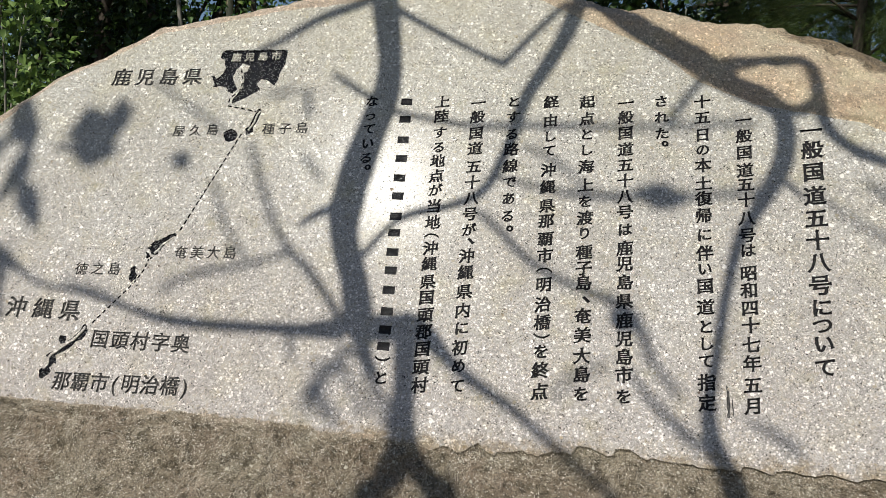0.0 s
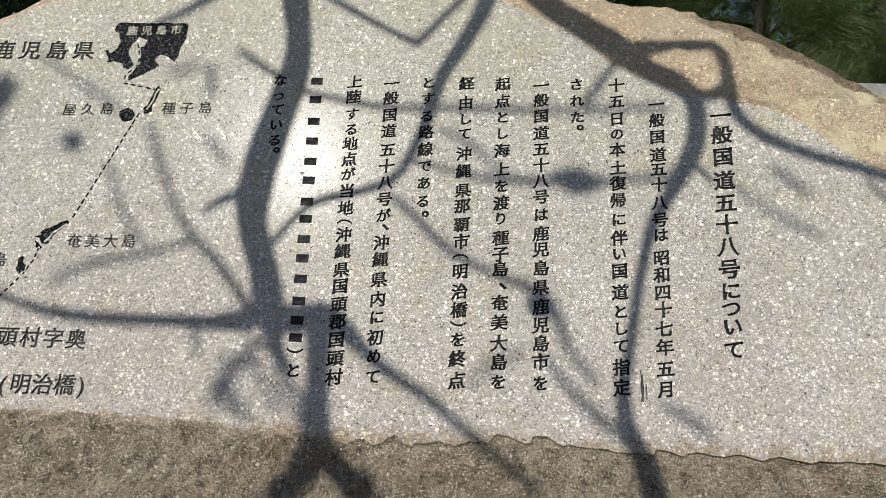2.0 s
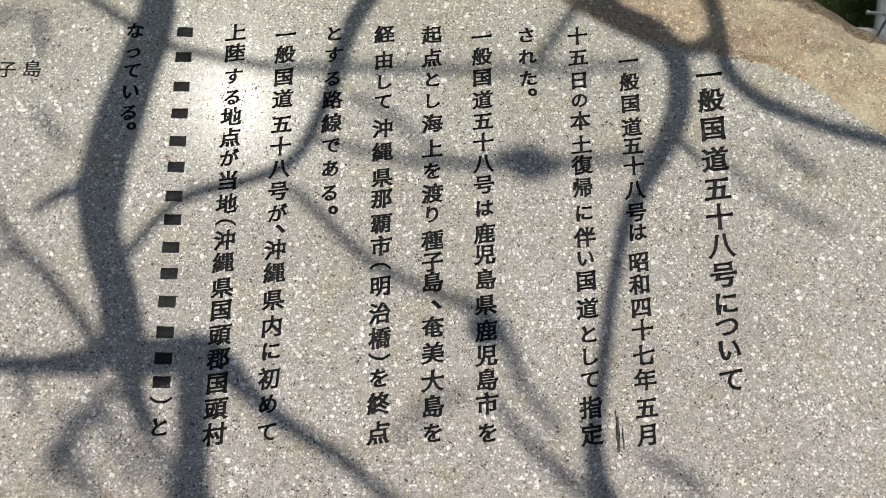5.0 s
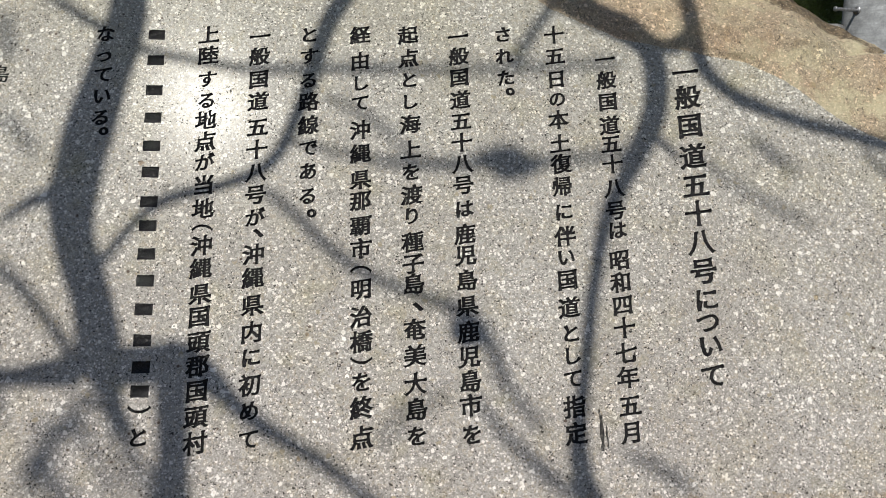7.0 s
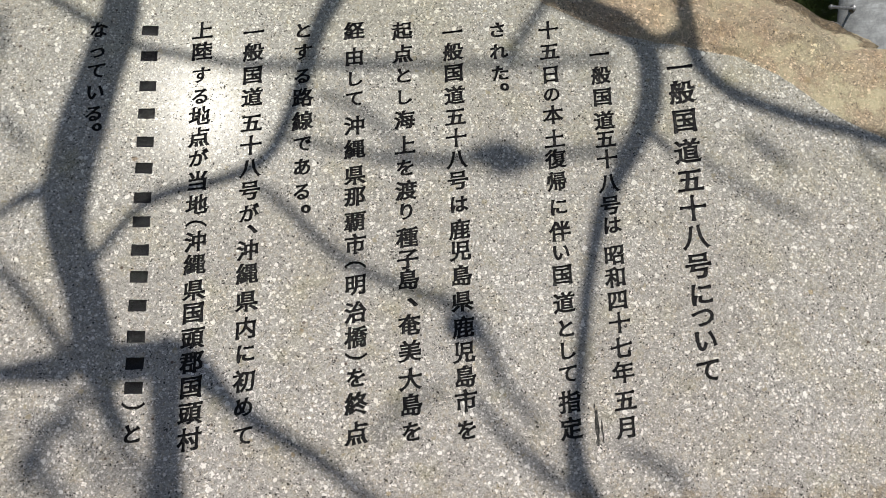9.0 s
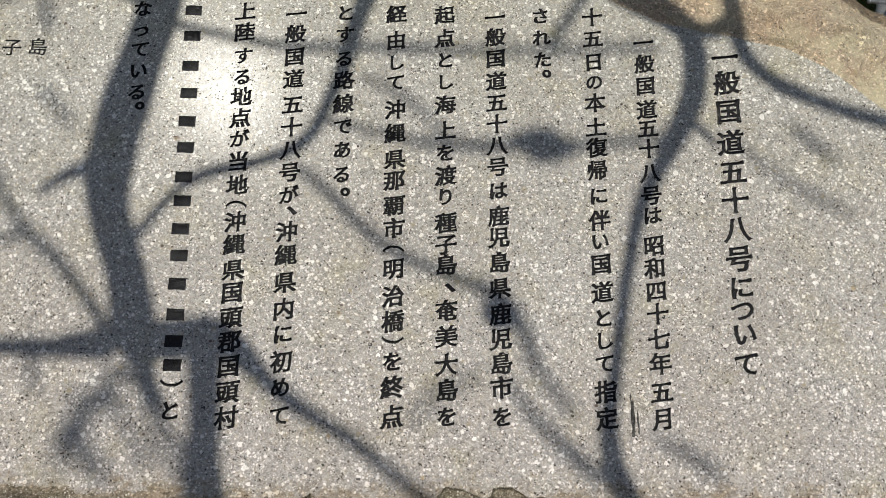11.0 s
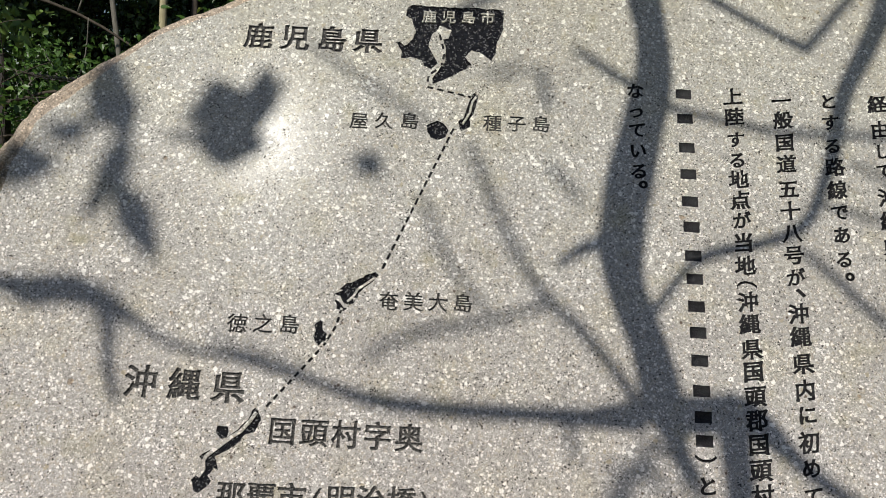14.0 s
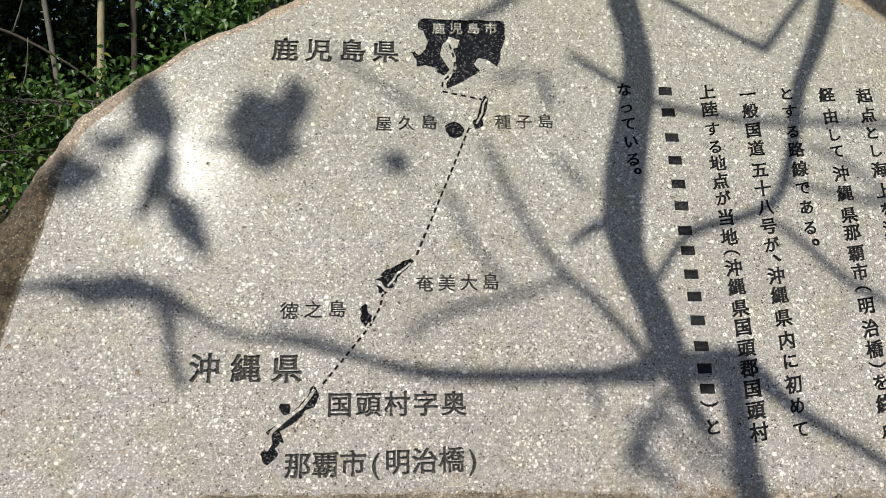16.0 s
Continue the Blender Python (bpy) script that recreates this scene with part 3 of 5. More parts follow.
def glyph(ch, bold):
    """A character as flat points, faces and distances from the edge, about one unit high, centred on the origin; bold thickens its strokes."""
    if (ch, bold) not in glyphs:
        font_data.body = ch
        bpy.context.view_layer.update()
        curve = font_ob.evaluated_get(bpy.context.evaluated_depsgraph_get()).to_curve(bpy.context.evaluated_depsgraph_get())
        traced = [sampled(spline) for spline in curve.splines]
        font_ob.to_curve_clear()
        areas = [bmesh_area(p, tuple(range(len(p)))) for p in traced]
        if sum(areas) < 0:
            traced = [p[::-1] for p in traced]
        loops = []
        for outline in traced:
            pts = [Vector((x - 0.5, y - 0.38)) for x, y in outline]
            full = []
            for i, p in enumerate(pts):
                q = pts[(i + 1) % len(pts)]
                full.append((p, True))
                if (q - p).length > 0.10:
                    full.extend((p.lerp(q, k), False) for k in (0.22, 0.5, 0.78))
            n = len(full)
            grown = []
            for i, (p, corner) in enumerate(full):
                d0, d1 = (p - full[i - 1][0]).normalized(), (full[(i + 1) % n][0] - p).normalized()
                n0, n1 = Vector((d0.y, -d0.x)), Vector((d1.y, -d1.x))
                m = n0 + n1
                turn = d0.cross(d1)
                k = bold / max(0.5, 0.5 * m.length_squared) if m.length > 0.1 else 0.0
                # the brush swells at the ends of a stroke and thins along it; level strokes are thinner than upright ones
                k *= 1.30 if corner and turn > 0.5 else 0.62 if not corner else 0.95
                x, y = p.x + m.x * k * 1.2, p.y + m.y * k * 0.72
                if corner and turn > 0.5 and m.x > 0.3:
                    x, y = x + bold * 0.3, y + bold * (0.7 if m.y > 0.3 else -0.25)
                grown.append((x, y))
            loops.append(rounded(grown, 0.045))
        glyphs[(ch, bold)] = furrowed(loops, 0.036)
    return glyphs[(ch, bold)]


def bmesh_area(verts, f):
    return 0.5 * sum(verts[a][0] * verts[b][1] - verts[b][0] * verts[a][1] for a, b in zip(f, f[1:] + f[:1]))


def placed_glyph(ch, u, v, size, bold, slant=0.0, turned=False, wide=1.0):
    verts, faces, near = glyph(ch, bold)
    out = []
    for x, y in verts:
        if turned:
            x, y = y, -x
        y += slant * x
        x, y = x * wide, y
        k = Vector((x * 5 + u * 40, y * 5 + v * 40, 0))
        x += 0.012 * noise.noise(k)
        y += 0.012 * noise.noise(k + Vector((7, 3, 1)))
        out.append((u + x * size, v + y * size))
    return out, faces, [d * size for d in near]


holes = []     # loops of (u, v) that are cut out of the polished face


def engrave(name, verts, faces, near, stone, depth=DEPTH, material=PAINT, lip=0.0022, slope=1.3, hammered=0.0):
    """One groove cut into the face: short walls round the outline, and a floor that sinks away from them to the depth;
    hammered: the unevenness of a chiselled floor."""
    loops = [loop for loop in outlines(verts, faces) if len(loop) > 2]
    holes.extend([[verts[i] for i in loop] for loop in loops])
    points = [(u, v, -min(depth, lip + slope * d)) for (u, v), d in zip(verts, near)]
    if hammered:
        dents = random.Random(len(verts))
        points = [(u, v, w + dents.uniform(-hammered, hammered)) for u, v, w in points]
    walls = []
    for loop in loops:
        base, m = len(points), len(loop)
        points += [(*verts[i], points[i][2]) for i in loop] + [(*verts[i], 0.0) for i in loop]
        walls += [(base + k, base + (k + 1) % m, base + m + (k + 1) % m, base + m + k) for k in range(m)]
    me = mesh_of(name, points, list(faces) + walls, material)
    me.polygons.foreach_set("use_smooth", [not hammered] * len(faces) + [False] * len(walls))
    return child(name, me, stone, FACE)


def raise_up(name, verts, faces, near, stone, top=0.0, depth=DEPTH):
    """A raised form left standing in a groove."""
    loops = outlines(verts, faces)
    n = len(verts)
    points = [(u, v, -depth) for u, v in verts] + [(u, v, top) for u, v in verts]
    sides = [(a, b, b + n, a + n) for loop in loops for a, b in zip(loop, loop[1:] + loop[:1])]
    return child(name, mesh_of(name, points, [tuple(i + n for i in f) for f in faces] + sides, POLISHED), stone, FACE)


def rough_polygon(points, jitter, seed):
    """A closed outline with a slightly uneven edge."""
    out = []
    for (x0, y0), (x1, y1) in zip(points, points[1:] + points[:1]):
        steps = max(1, int(math.hypot(x1 - x0, y1 - y0) / 0.006))
        for k in range(steps):
            x, y = x0 + (x1 - x0) * k / steps, y0 + (y1 - y0) * k / steps
            out.append((x + jitter * noise.noise(Vector((x * 90, y * 90, seed))), y + jitter * noise.noise(Vector((x * 90, y * 90, seed + 9)))))
    if bmesh_area(out, tuple(range(len(out)))) < 0:
        out.reverse()
    return out


def fill(loop, step=0.004):
    return furrowed([loop], step)


KANA = "のはをとしてりにいたれさするがでめなっつあ"


def text_column(text, u0, u1, heights, size, bold, stone, bars=0):
    """Characters from the top down, at the given heights in millimetres; the first bars of them are plain bars."""
    for k, c in enumerate(text):
        v = heights[k] / 1000
        u = u0 + (u1 - u0) * (heights[0] - heights[k]) / (heights[0] - heights[-1])
        if k < bars:
            w, h = size * 0.40, size * 0.27
            loop = rough_polygon([(u - w, v - h), (u + w, v - h), (u + w, v + h), (u - w, v + h)], 0.0012, 3.0 + k)
            engrave("engraved_bar", *fill(loop), stone, 0.0085, PAINT, 0.0022, 0.6)
            continue
        if c in "、。":
            verts, faces, near = placed_glyph(c, u + size * 0.55, v + size * 0.42, size * 1.2, bold)
        elif c in "（）":
            verts, faces, near = placed_glyph(c, u, v + (0.30 if c == "（" else -0.30) * size, size, bold * 0.8, 0.0, True)
        else:
            verts, faces, near = placed_glyph(c, u, v, size * (0.90 if c in KANA else 1.0), bold, 0.13, False, 1.0)
        engrave("engraved_character", verts, faces, near, stone)


def text_row(text, u0, v0, u1, v1, size, bold, stone, maker=None):
    weight = [0.62 if c in "()" else 1.0 for c in text]
    place, total = [], 0.0
    for k, w in enumerate(weight):
        if k:
            total += (weight[k - 1] + w) / 2
        place.append(total)
    for k, c in enumerate(text):
        s = place[k] / total
        u, v = u0 + (u1 - u0) * s, v0 + (v1 - v0) * s
        shift = 0.33 * size if c in "()" else 0.0
        verts, faces, near = placed_glyph(c, u + shift, v, size, bold, 0.0)
        if maker:
            maker("raised_character", verts, faces, near, stone)
        else:
            engrave("engraved_character", verts, faces, near, stone, DEPTH, WORN_LIT_PAINT)


def dashed(points, dash, gap, width, stone, skip=0.0):
    """A dashed line of short grooves."""
    pos = skip
    for (x0, y0), (x1, y1) in zip(points, points[1:]):
        length = math.hypot(x1 - x0, y1 - y0)
        dx, dy = (x1 - x0) / length, (y1 - y0) / length
        while pos + dash * 0.5 < length:
            a, b = pos, min(pos + dash, length)
            ax, ay, bx, by = x0 + dx * a, y0 + dy * a, x0 + dx * b, y0 + dy * b
            nx, ny = -dy * width / 2, dx * width / 2
            loop = rough_polygon([(ax - nx, ay - ny), (bx - nx, by - ny), (bx + nx, by + ny), (ax + nx, ay + ny)], 0.0006, ax * 50)
            engrave("route_dash", *fill(loop, 0.0025), stone, 0.0025)
            pos += dash + gap
        pos = max(0.0, pos - length)


def strip(points, width):
    """A narrow band along a line, as a flat mesh."""
    left, right = [], []
    for i, (x, y) in enumerate(points):
        x0, y0 = points[max(0, i - 1)]
        x1, y1 = points[min(len(points) - 1, i + 1)]
        d = math.hypot(x1 - x0, y1 - y0)
        nx, ny = -(y1 - y0) / d * width / 2, (x1 - x0) / d * width / 2
        left.append((x + nx, y + ny))
        right.append((x - nx, y - ny))
    n = len(points)
    return left + right, [(i + n, i + n + 1, i + 1, i) for i in range(n - 1)], [0.0] * (2 * n)


stone = thing("stone_monument", (0, 0.35, 0), "leaning granite boulder with a polished face engraved in black", "monument")
# the inscription, column by column: text, foot and head across the face, heights in millimetres
text_column("一般国道五十八号について", 1.060, 1.055, [476, 413, 343, 267, 198, 132, 67, 1, -62, -111, -162, -225], 0.060, 0.037, stone)
text_column("一般国道五十八号は昭和四十七年五月", 0.873, 0.872,
            [508, 455, 401, 342, 297, 249, 192, 140, 94, 27, -23, -73, -122, -176, -227, -285, -339], 0.046, 0.037, stone)
text_column("十五日の本土復帰に伴い国道として指定", 0.756, 0.756,
            [570, 515, 457, 407, 356, 297, 249, 196, 137, 81, 34, -16, -78, -133, -180, -228, -286, -340], 0.046, 0.037, stone)
text_column("された。", 0.636, 0.640, [569, 514, 459, 421], 0.046, 0.037, stone)
text_column("一般国道五十八号は鹿児島県鹿児島市を", 0.531, 0.541,
            [563, 513, 460, 403, 351, 300, 249, 199, 144, 86, 39, -17, -72, -128, -180, -231, -280, -339], 0.046, 0.037, stone)
text_column("起点とし海上を渡り種子島、奄美大島を", 0.415, 0.428,
            [566, 507, 452, 399, 343, 282, 229, 176, 128, 69, 21, -24, -76, -122, -177, -235, -287, -340], 0.046, 0.037, stone)
text_column("経由して沖縄県那覇市（明治橋）を終点", 0.304, 0.316,
            [565, 499, 444, 395, 329, 273, 212, 163, 106, 55, 11, -34, -93, -146, -187, -230, -282, -341], 0.046, 0.037, stone)
text_column("とする路線である。", 0.187, 0.195, [564, 510, 450, 397, 340, 286, 231, 174, 131], 0.046, 0.037, stone)
text_column("一般国道五十八号が、沖縄県内に初めて", 0.075, 0.089,
            [559, 509, 452, 397, 335, 282, 229, 177, 125, 87, 43, -8, -67, -124, -176, -233, -285, -341], 0.046, 0.037, stone)
text_column("上陸する地点が当地（沖縄県国頭郡国頭村", -0.041, -0.017,
            [562, 510, 451, 399, 351, 301, 252, 199, 145, 104, 63, 13, -42, -90, -143, -193, -243, -295, -347], 0.046, 0.037, stone)
text_column("－－－－－－－－－－－－－－）と", -0.158, -0.131,
            [561, 497, 423, 357, 290, 229, 161, 107, 45, -13, -74, -139, -194, -243, -281, -334], 0.046, 0.037, stone, 14)
text_column("なっている。", -0.273, -0.265, [562, 510, 461, 409, 357, 321], 0.046, 0.037, stone)
ROWS = [
    ("鹿児島県", -1.184, 0.649, -0.920, 0.654, 0.070, 0.030),
    ("屋久島", -0.923, 0.442, -0.805, 0.449, 0.044, 0.018),
    ("種子島", -0.610, 0.456, -0.496, 0.461, 0.044, 0.018),
    ("奄美大島", -0.820, 0.015, -0.657, 0.021, 0.044, 0.018),
    ("徳之島", -1.144, -0.054, -1.031, -0.049, 0.044, 0.018),
    ("沖縄県", -1.331, -0.190, -1.144, -0.191, 0.070, 0.030),
    ("国頭村字奥", -1.020, -0.275, -0.754, -0.274, 0.060, 0.024),
    ("那覇市(明治橋)", -1.111, -0.410, -0.711, -0.400, 0.060, 0.024),
]
for text, u0, v0, u1, v1, size, bold in ROWS:
    text_row(text, u0, v0, u1, v1, size, bold, stone)

# islands of the engraved chart
MAINLAND = [(-0.821, 0.759), (-0.709, 0.760), (-0.595, 0.761), (-0.595, 0.699), (-0.608, 0.672), (-0.609, 0.642), (-0.620, 0.620),
            (-0.649, 0.641), (-0.669, 0.644), (-0.682, 0.625), (-0.666, 0.604), (-0.697, 0.581), (-0.729, 0.562), (-0.756, 0.548),
            (-0.758, 0.564), (-0.730, 0.609), (-0.730, 0.645), (-0.740, 0.671), (-0.726, 0.671), (-0.719, 0.697), (-0.748, 0.706),
            (-0.756, 0.691), (-0.768, 0.677), (-0.773, 0.649), (-0.759, 0.624), (-0.748, 0.604), (-0.763, 0.588), (-0.781, 0.596),
            (-0.787, 0.610), (-0.813, 0.616), (-0.836, 0.612), (-0.837, 0.634), (-0.852, 0.654), (-0.842, 0.658), (-0.831, 0.645),
            (-0.812, 0.664), (-0.807, 0.690), (-0.818, 0.720), (-0.833, 0.730), (-0.830, 0.749)]


def island(points, seed):
    engrave("engraved_island", *fill(rough_polygon(points, 0.003, seed), 0.0032), stone, 0.0045, HAMMERED, 0.0025, 0.8, 0.0011)


island(MAINLAND, 20.0)
island([(-0.656, 0.532), (-0.647, 0.525), (-0.650, 0.500), (-0.655, 0.478), (-0.664, 0.464), (-0.662, 0.443), (-0.681, 0.432),
        (-0.687, 0.443), (-0.690, 0.458), (-0.677, 0.464), (-0.669, 0.506), (-0.661, 0.521)], 21.0)
island([(-0.765, 0.440), (-0.751, 0.448), (-0.738, 0.454), (-0.722, 0.445), (-0.713, 0.431), (-0.717, 0.414), (-0.736, 0.403),
        (-0.752, 0.410), (-0.761, 0.423)], 22.0)
island([(-0.845, 0.071), (-0.854, 0.079), (-0.868, 0.074), (-0.887, 0.061), (-0.905, 0.051), (-0.914, 0.051),
        (-0.930, 0.035), (-0.921, 0.033), (-0.942, 0.024), (-0.926, 0.020), (-0.919, 0.006), (-0.905, 0.001),
        (-0.894, 0.006), (-0.898, 0.015), (-0.887, 0.020), (-0.889, 0.027), (-0.875, 0.042), (-0.859, 0.056)], 23.0)
island([(-0.939, 0.013), (-0.926, 0.008), (-0.919, -0.004), (-0.910, -0.007), (-0.916, -0.012), (-0.932, -0.009),
        (-0.932, 0.001)], 27.0)
island([(-0.964, -0.037), (-0.958, -0.039), (-0.959, -0.053), (-0.949, -0.067), (-0.951, -0.080), (-0.963, -0.091),
        (-0.972, -0.083), (-0.976, -0.071), (-0.972, -0.060), (-0.977, -0.048)], 24.0)
island([(-1.081, -0.231), (-1.072, -0.241), (-1.067, -0.256), (-1.077, -0.280), (-1.098, -0.288), (-1.104, -0.301),
        (-1.123, -0.317), (-1.144, -0.330), (-1.154, -0.334), (-1.142, -0.361), (-1.153, -0.357), (-1.163, -0.373),
        (-1.154, -0.384), (-1.166, -0.398), (-1.178, -0.408), (-1.188, -0.406), (-1.196, -0.383), (-1.186, -0.373),
        (-1.176, -0.363), (-1.179, -0.344), (-1.185, -0.336), (-1.161, -0.319), (-1.141, -0.305), (-1.128, -0.290),
        (-1.112, -0.277), (-1.095, -0.256), (-1.087, -0.236)], 25.0)
island([(-1.157, -0.273), (-1.133, -0.273), (-1.131, -0.283), (-1.134, -0.296), (-1.147, -0.298), (-1.156, -0.288)], 26.0)
text_row("鹿児島市", -0.776, 0.731, -0.633, 0.737, 0.036, 0.012, stone, raise_up)
raise_up("raised_route", *strip([(-0.651, 0.522), (-0.660, 0.508), (-0.664, 0.480), (-0.672, 0.464), (-0.680, 0.450)], 0.005), stone, -0.0005)
raise_up("raised_route", *strip([(-1.079, -0.240), (-1.089, -0.257), (-1.107, -0.281), (-1.124, -0.293), (-1.145, -0.311), (-1.172, -0.335),
        (-1.176, -0.345), (-1.173, -0.361), (-1.183, -0.377)], 0.0075), stone, -0.0003)
raise_up("raised_route", *strip([(-0.853, 0.067), (-0.873, 0.051), (-0.889, 0.039), (-0.898, 0.022), (-0.910, 0.009)], 0.005), stone, -0.0003)
dashed([(-0.747, 0.681), (-0.733, 0.630), (-0.738, 0.597), (-0.767, 0.571), (-0.769, 0.540), (-0.661, 0.519)], 0.015, 0.010, 0.0055, stone)
dashed([(-0.700, 0.436), (-0.843, 0.078)], 0.016, 0.008, 0.0055, stone)
dashed([(-0.921, -0.006), (-0.929, -0.046), (-0.952, -0.091), (-1.066, -0.236)], 0.013, 0.008, 0.0055, stone)
# a scratch beside the text and a pock mark
engrave("scratch", *fill(rough_polygon([(0.806, -0.375), (0.812, -0.376), (0.815, -0.34), (0.811, -0.30), (0.806, -0.287), (0.805, -0.33)], 0.003, 51.0), 0.002), stone, 0.0018, WORN_LIT_PAINT, 0.0008, 0.8)
engrave("scratch", *fill(rough_polygon([(0.820, -0.372), (0.823, -0.370), (0.822, -0.34), (0.8195, -0.318), (0.818, -0.34)], 0.002, 61.0), 0.002), stone, 0.0014, WORN_LIT_PAINT, 0.0006, 0.8)
for i, (u, v, r) in enumerate(((-1.48, -0.20, 0.0072), (-1.29, -0.04, 0.0048), (-1.76, -0.29, 0.0072), (-1.62, -0.30, 0.0048), (-1.77, -0.14, 0.0072), (1.30, -0.06, 0.0060), (0.20, -0.13, 0.0048), (-0.17, 0.25, 0.0060), (0.19, -0.38, 0.0048), (-1.36, 0.32, 0.0048), (0.81, -0.30, 0.0036), (-0.03, 0.36, 0.0048), (0.38, -0.46, 0.0048), (-1.03, -0.41, 0.0048))):
    corners = [(u + r * math.cos(a) * (1 + 0.3 * math.sin(a * 3 + i)), v + r * math.sin(a)) for a in (0.3, 1.4, 2.5, 3.6, 4.6, 5.6)]
    engrave("pock_mark", *fill(rough_polygon(corners, 0.003, 52.0 + i)), stone, 0.002, NATURAL)
bpy.data.objects.remove(font_ob)


def build_face(ring, stone):
    """The flat polished face, with every groove cut through it."""
    points, edges = [], []
    for loop in [ring] + holes:
        base = len(points)
        points.extend(Vector(p) for p in loop)
        edges.extend((base + i, base + (i + 1) % len(loop)) for i in range(len(loop)))
    v, e, f, _, origin, _ = delaunay_2d_cdt(points, edges, [], 0, 1e-7)
    cuts = {tuple(sorted(pair)) for pair, o in zip(e, origin) if o}
    sides = {}
    for i, t in enumerate(f):
        for pair in zip(t, t[1:] + t[:1]):
            sides.setdefault(tuple(sorted(pair)), []).append(i)
    depth = {}
    stack = []
    for pair, owners in sides.items():
        if len(owners) == 1 and owners[0] not in depth:
            depth[owners[0]] = 1 if pair in cuts else 0
            stack.append(owners[0])
    while stack:
        i = stack.pop()
        t = f[i]
        for pair in zip(t, t[1:] + t[:1]):
            key = tuple(sorted(pair))
            for k in sides[key]:
                if k not in depth:
                    depth[k] = depth[i] ^ (1 if key in cuts else 0)
                    stack.append(k)
    faces = [tuple(t) for i, t in enumerate(f) if depth.get(i)]
    flat = [(p.x, p.y) for p in v]
    faces = [t if bmesh_area(flat, t) > 0 else t[::-1] for t in faces]
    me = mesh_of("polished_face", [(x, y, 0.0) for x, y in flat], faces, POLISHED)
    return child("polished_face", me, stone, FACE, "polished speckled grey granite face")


ring_angles, ring = panel_ring()
build_face(ring, stone)
build_body(ring_angles, ring, stone)

# ---- the tree in front of the stone, whose limbs shade the face ----
def sunward(u, v, d):
    """The place d metres from the face's point (u, v) towards the sun."""
    return FACE @ (Vector((u, v, 0.0)) + SUN_WAY * d)


shade_tree = thing("tree", sunward(-0.6, -4.4, 3.6), "sparsely leaved many-stemmed grey tree standing before the stone", "tree")


def limb(tree, points, name="branch"):
    me = mesh_of(name, *tube([(sunward(u, v, d), r) for u, v, d, r in points], 10, 0.12), GREY_BARK, True)
    return child(name, me, tree)


limb(shade_tree, [(-0.70, -4.40, 3.60, 0.085), (-0.55, -2.90, 4.20, 0.065), (-0.30, -1.40, 4.75, 0.045), (-0.15, -0.72, 5.00, 0.034),
                  (-0.11, -0.64, 4.68, 0.042), (-0.06, -0.55, 4.37, 0.040), (-0.06, -0.44, 4.05, 0.037), (-0.06, -0.35, 3.73, 0.035),
                  (-0.07, -0.25, 3.42, 0.036), (-0.07, -0.17, 3.10, 0.032)], "trunk")
limb(shade_tree, [(-0.50, -4.40, 3.60, 0.075), (-0.15, -2.90, 4.20, 0.055), (0.05, -1.40, 4.75, 0.040), (0.09, -0.69, 5.00, 0.034),
                  (0.05, -0.62, 4.40, 0.038), (-0.02, -0.54, 3.80, 0.030), (-0.05, -0.44, 3.20, 0.030)], "trunk")
limb(shade_tree, [(-0.37, -0.20, 3.20, 0.013), (-0.26, -0.19, 3.19, 0.026), (-0.14, -0.19, 3.17, 0.043), (-0.04, -0.18, 3.16, 0.033),
                  (0.05, -0.26, 3.15, 0.018)])
limb(shade_tree, [(-0.14, -0.33, 3.20, 0.008), (-0.18, -0.27, 3.18, 0.016), (-0.21, -0.19, 3.17, 0.045), (-0.23, -0.12, 3.15, 0.047),
                  (-0.26, -0.02, 3.14, 0.044), (-0.30, 0.09, 3.12, 0.047), (-0.31, 0.18, 3.11, 0.054), (-0.29, 0.32, 3.09, 0.054),
                  (-0.26, 0.46, 3.08, 0.050), (-0.23, 0.58, 3.06, 0.047), (-0.23, 0.71, 3.05, 0.041), (-0.25, 0.82, 3.03, 0.046),
                  (-0.28, 0.96, 3.02, 0.049), (-0.31, 1.10, 3.00, 0.049), (-0.34, 1.30, 2.95, 0.040), (-0.30, 1.75, 2.90, 0.028),
                  (-0.42, 2.30, 2.90, 0.012)])
limb(shade_tree, [(-0.27, -0.21, 3.10, 0.023), (-0.48, -0.21, 3.23, 0.017), (-0.69, -0.21, 3.35, 0.018), (-0.84, -0.20, 3.48, 0.016),
                  (-0.96, -0.17, 3.60, 0.011), (-1.13, -0.13, 3.73, 0.009), (-1.25, -0.115, 3.85, 0.009), (-1.33, -0.085, 3.97, 0.010),
                  (-1.42, -0.03, 4.10, 0.020), (-1.52, -0.00, 4.22, 0.034), (-1.60, -0.01, 4.35, 0.036), (-1.67, 0.005, 4.45, 0.020), (-1.75, 0.00, 4.50, 0.010),
                  (-1.81, -0.01, 4.60, 0.011)])
limb(shade_tree, [(-1.43, -0.03, 3.90, 0.013), (-1.41, -0.15, 4.05, 0.013), (-1.38, -0.23, 4.20, 0.012)])
limb(shade_tree, [(-0.33, 0.19, 3.10, 0.021), (-0.40, 0.16, 3.15, 0.014), (-0.45, 0.12, 3.20, 0.008)])
limb(shade_tree, [(-0.27, -0.18, 3.60, 0.015), (-0.32, -0.11, 3.93, 0.013), (-0.40, -0.02, 4.27, 0.015), (-0.47, 0.04, 4.60, 0.013),
                  (-0.54, 0.14, 4.93, 0.012), (-0.60, 0.26, 5.27, 0.011), (-0.66, 0.40, 5.60, 0.010)])
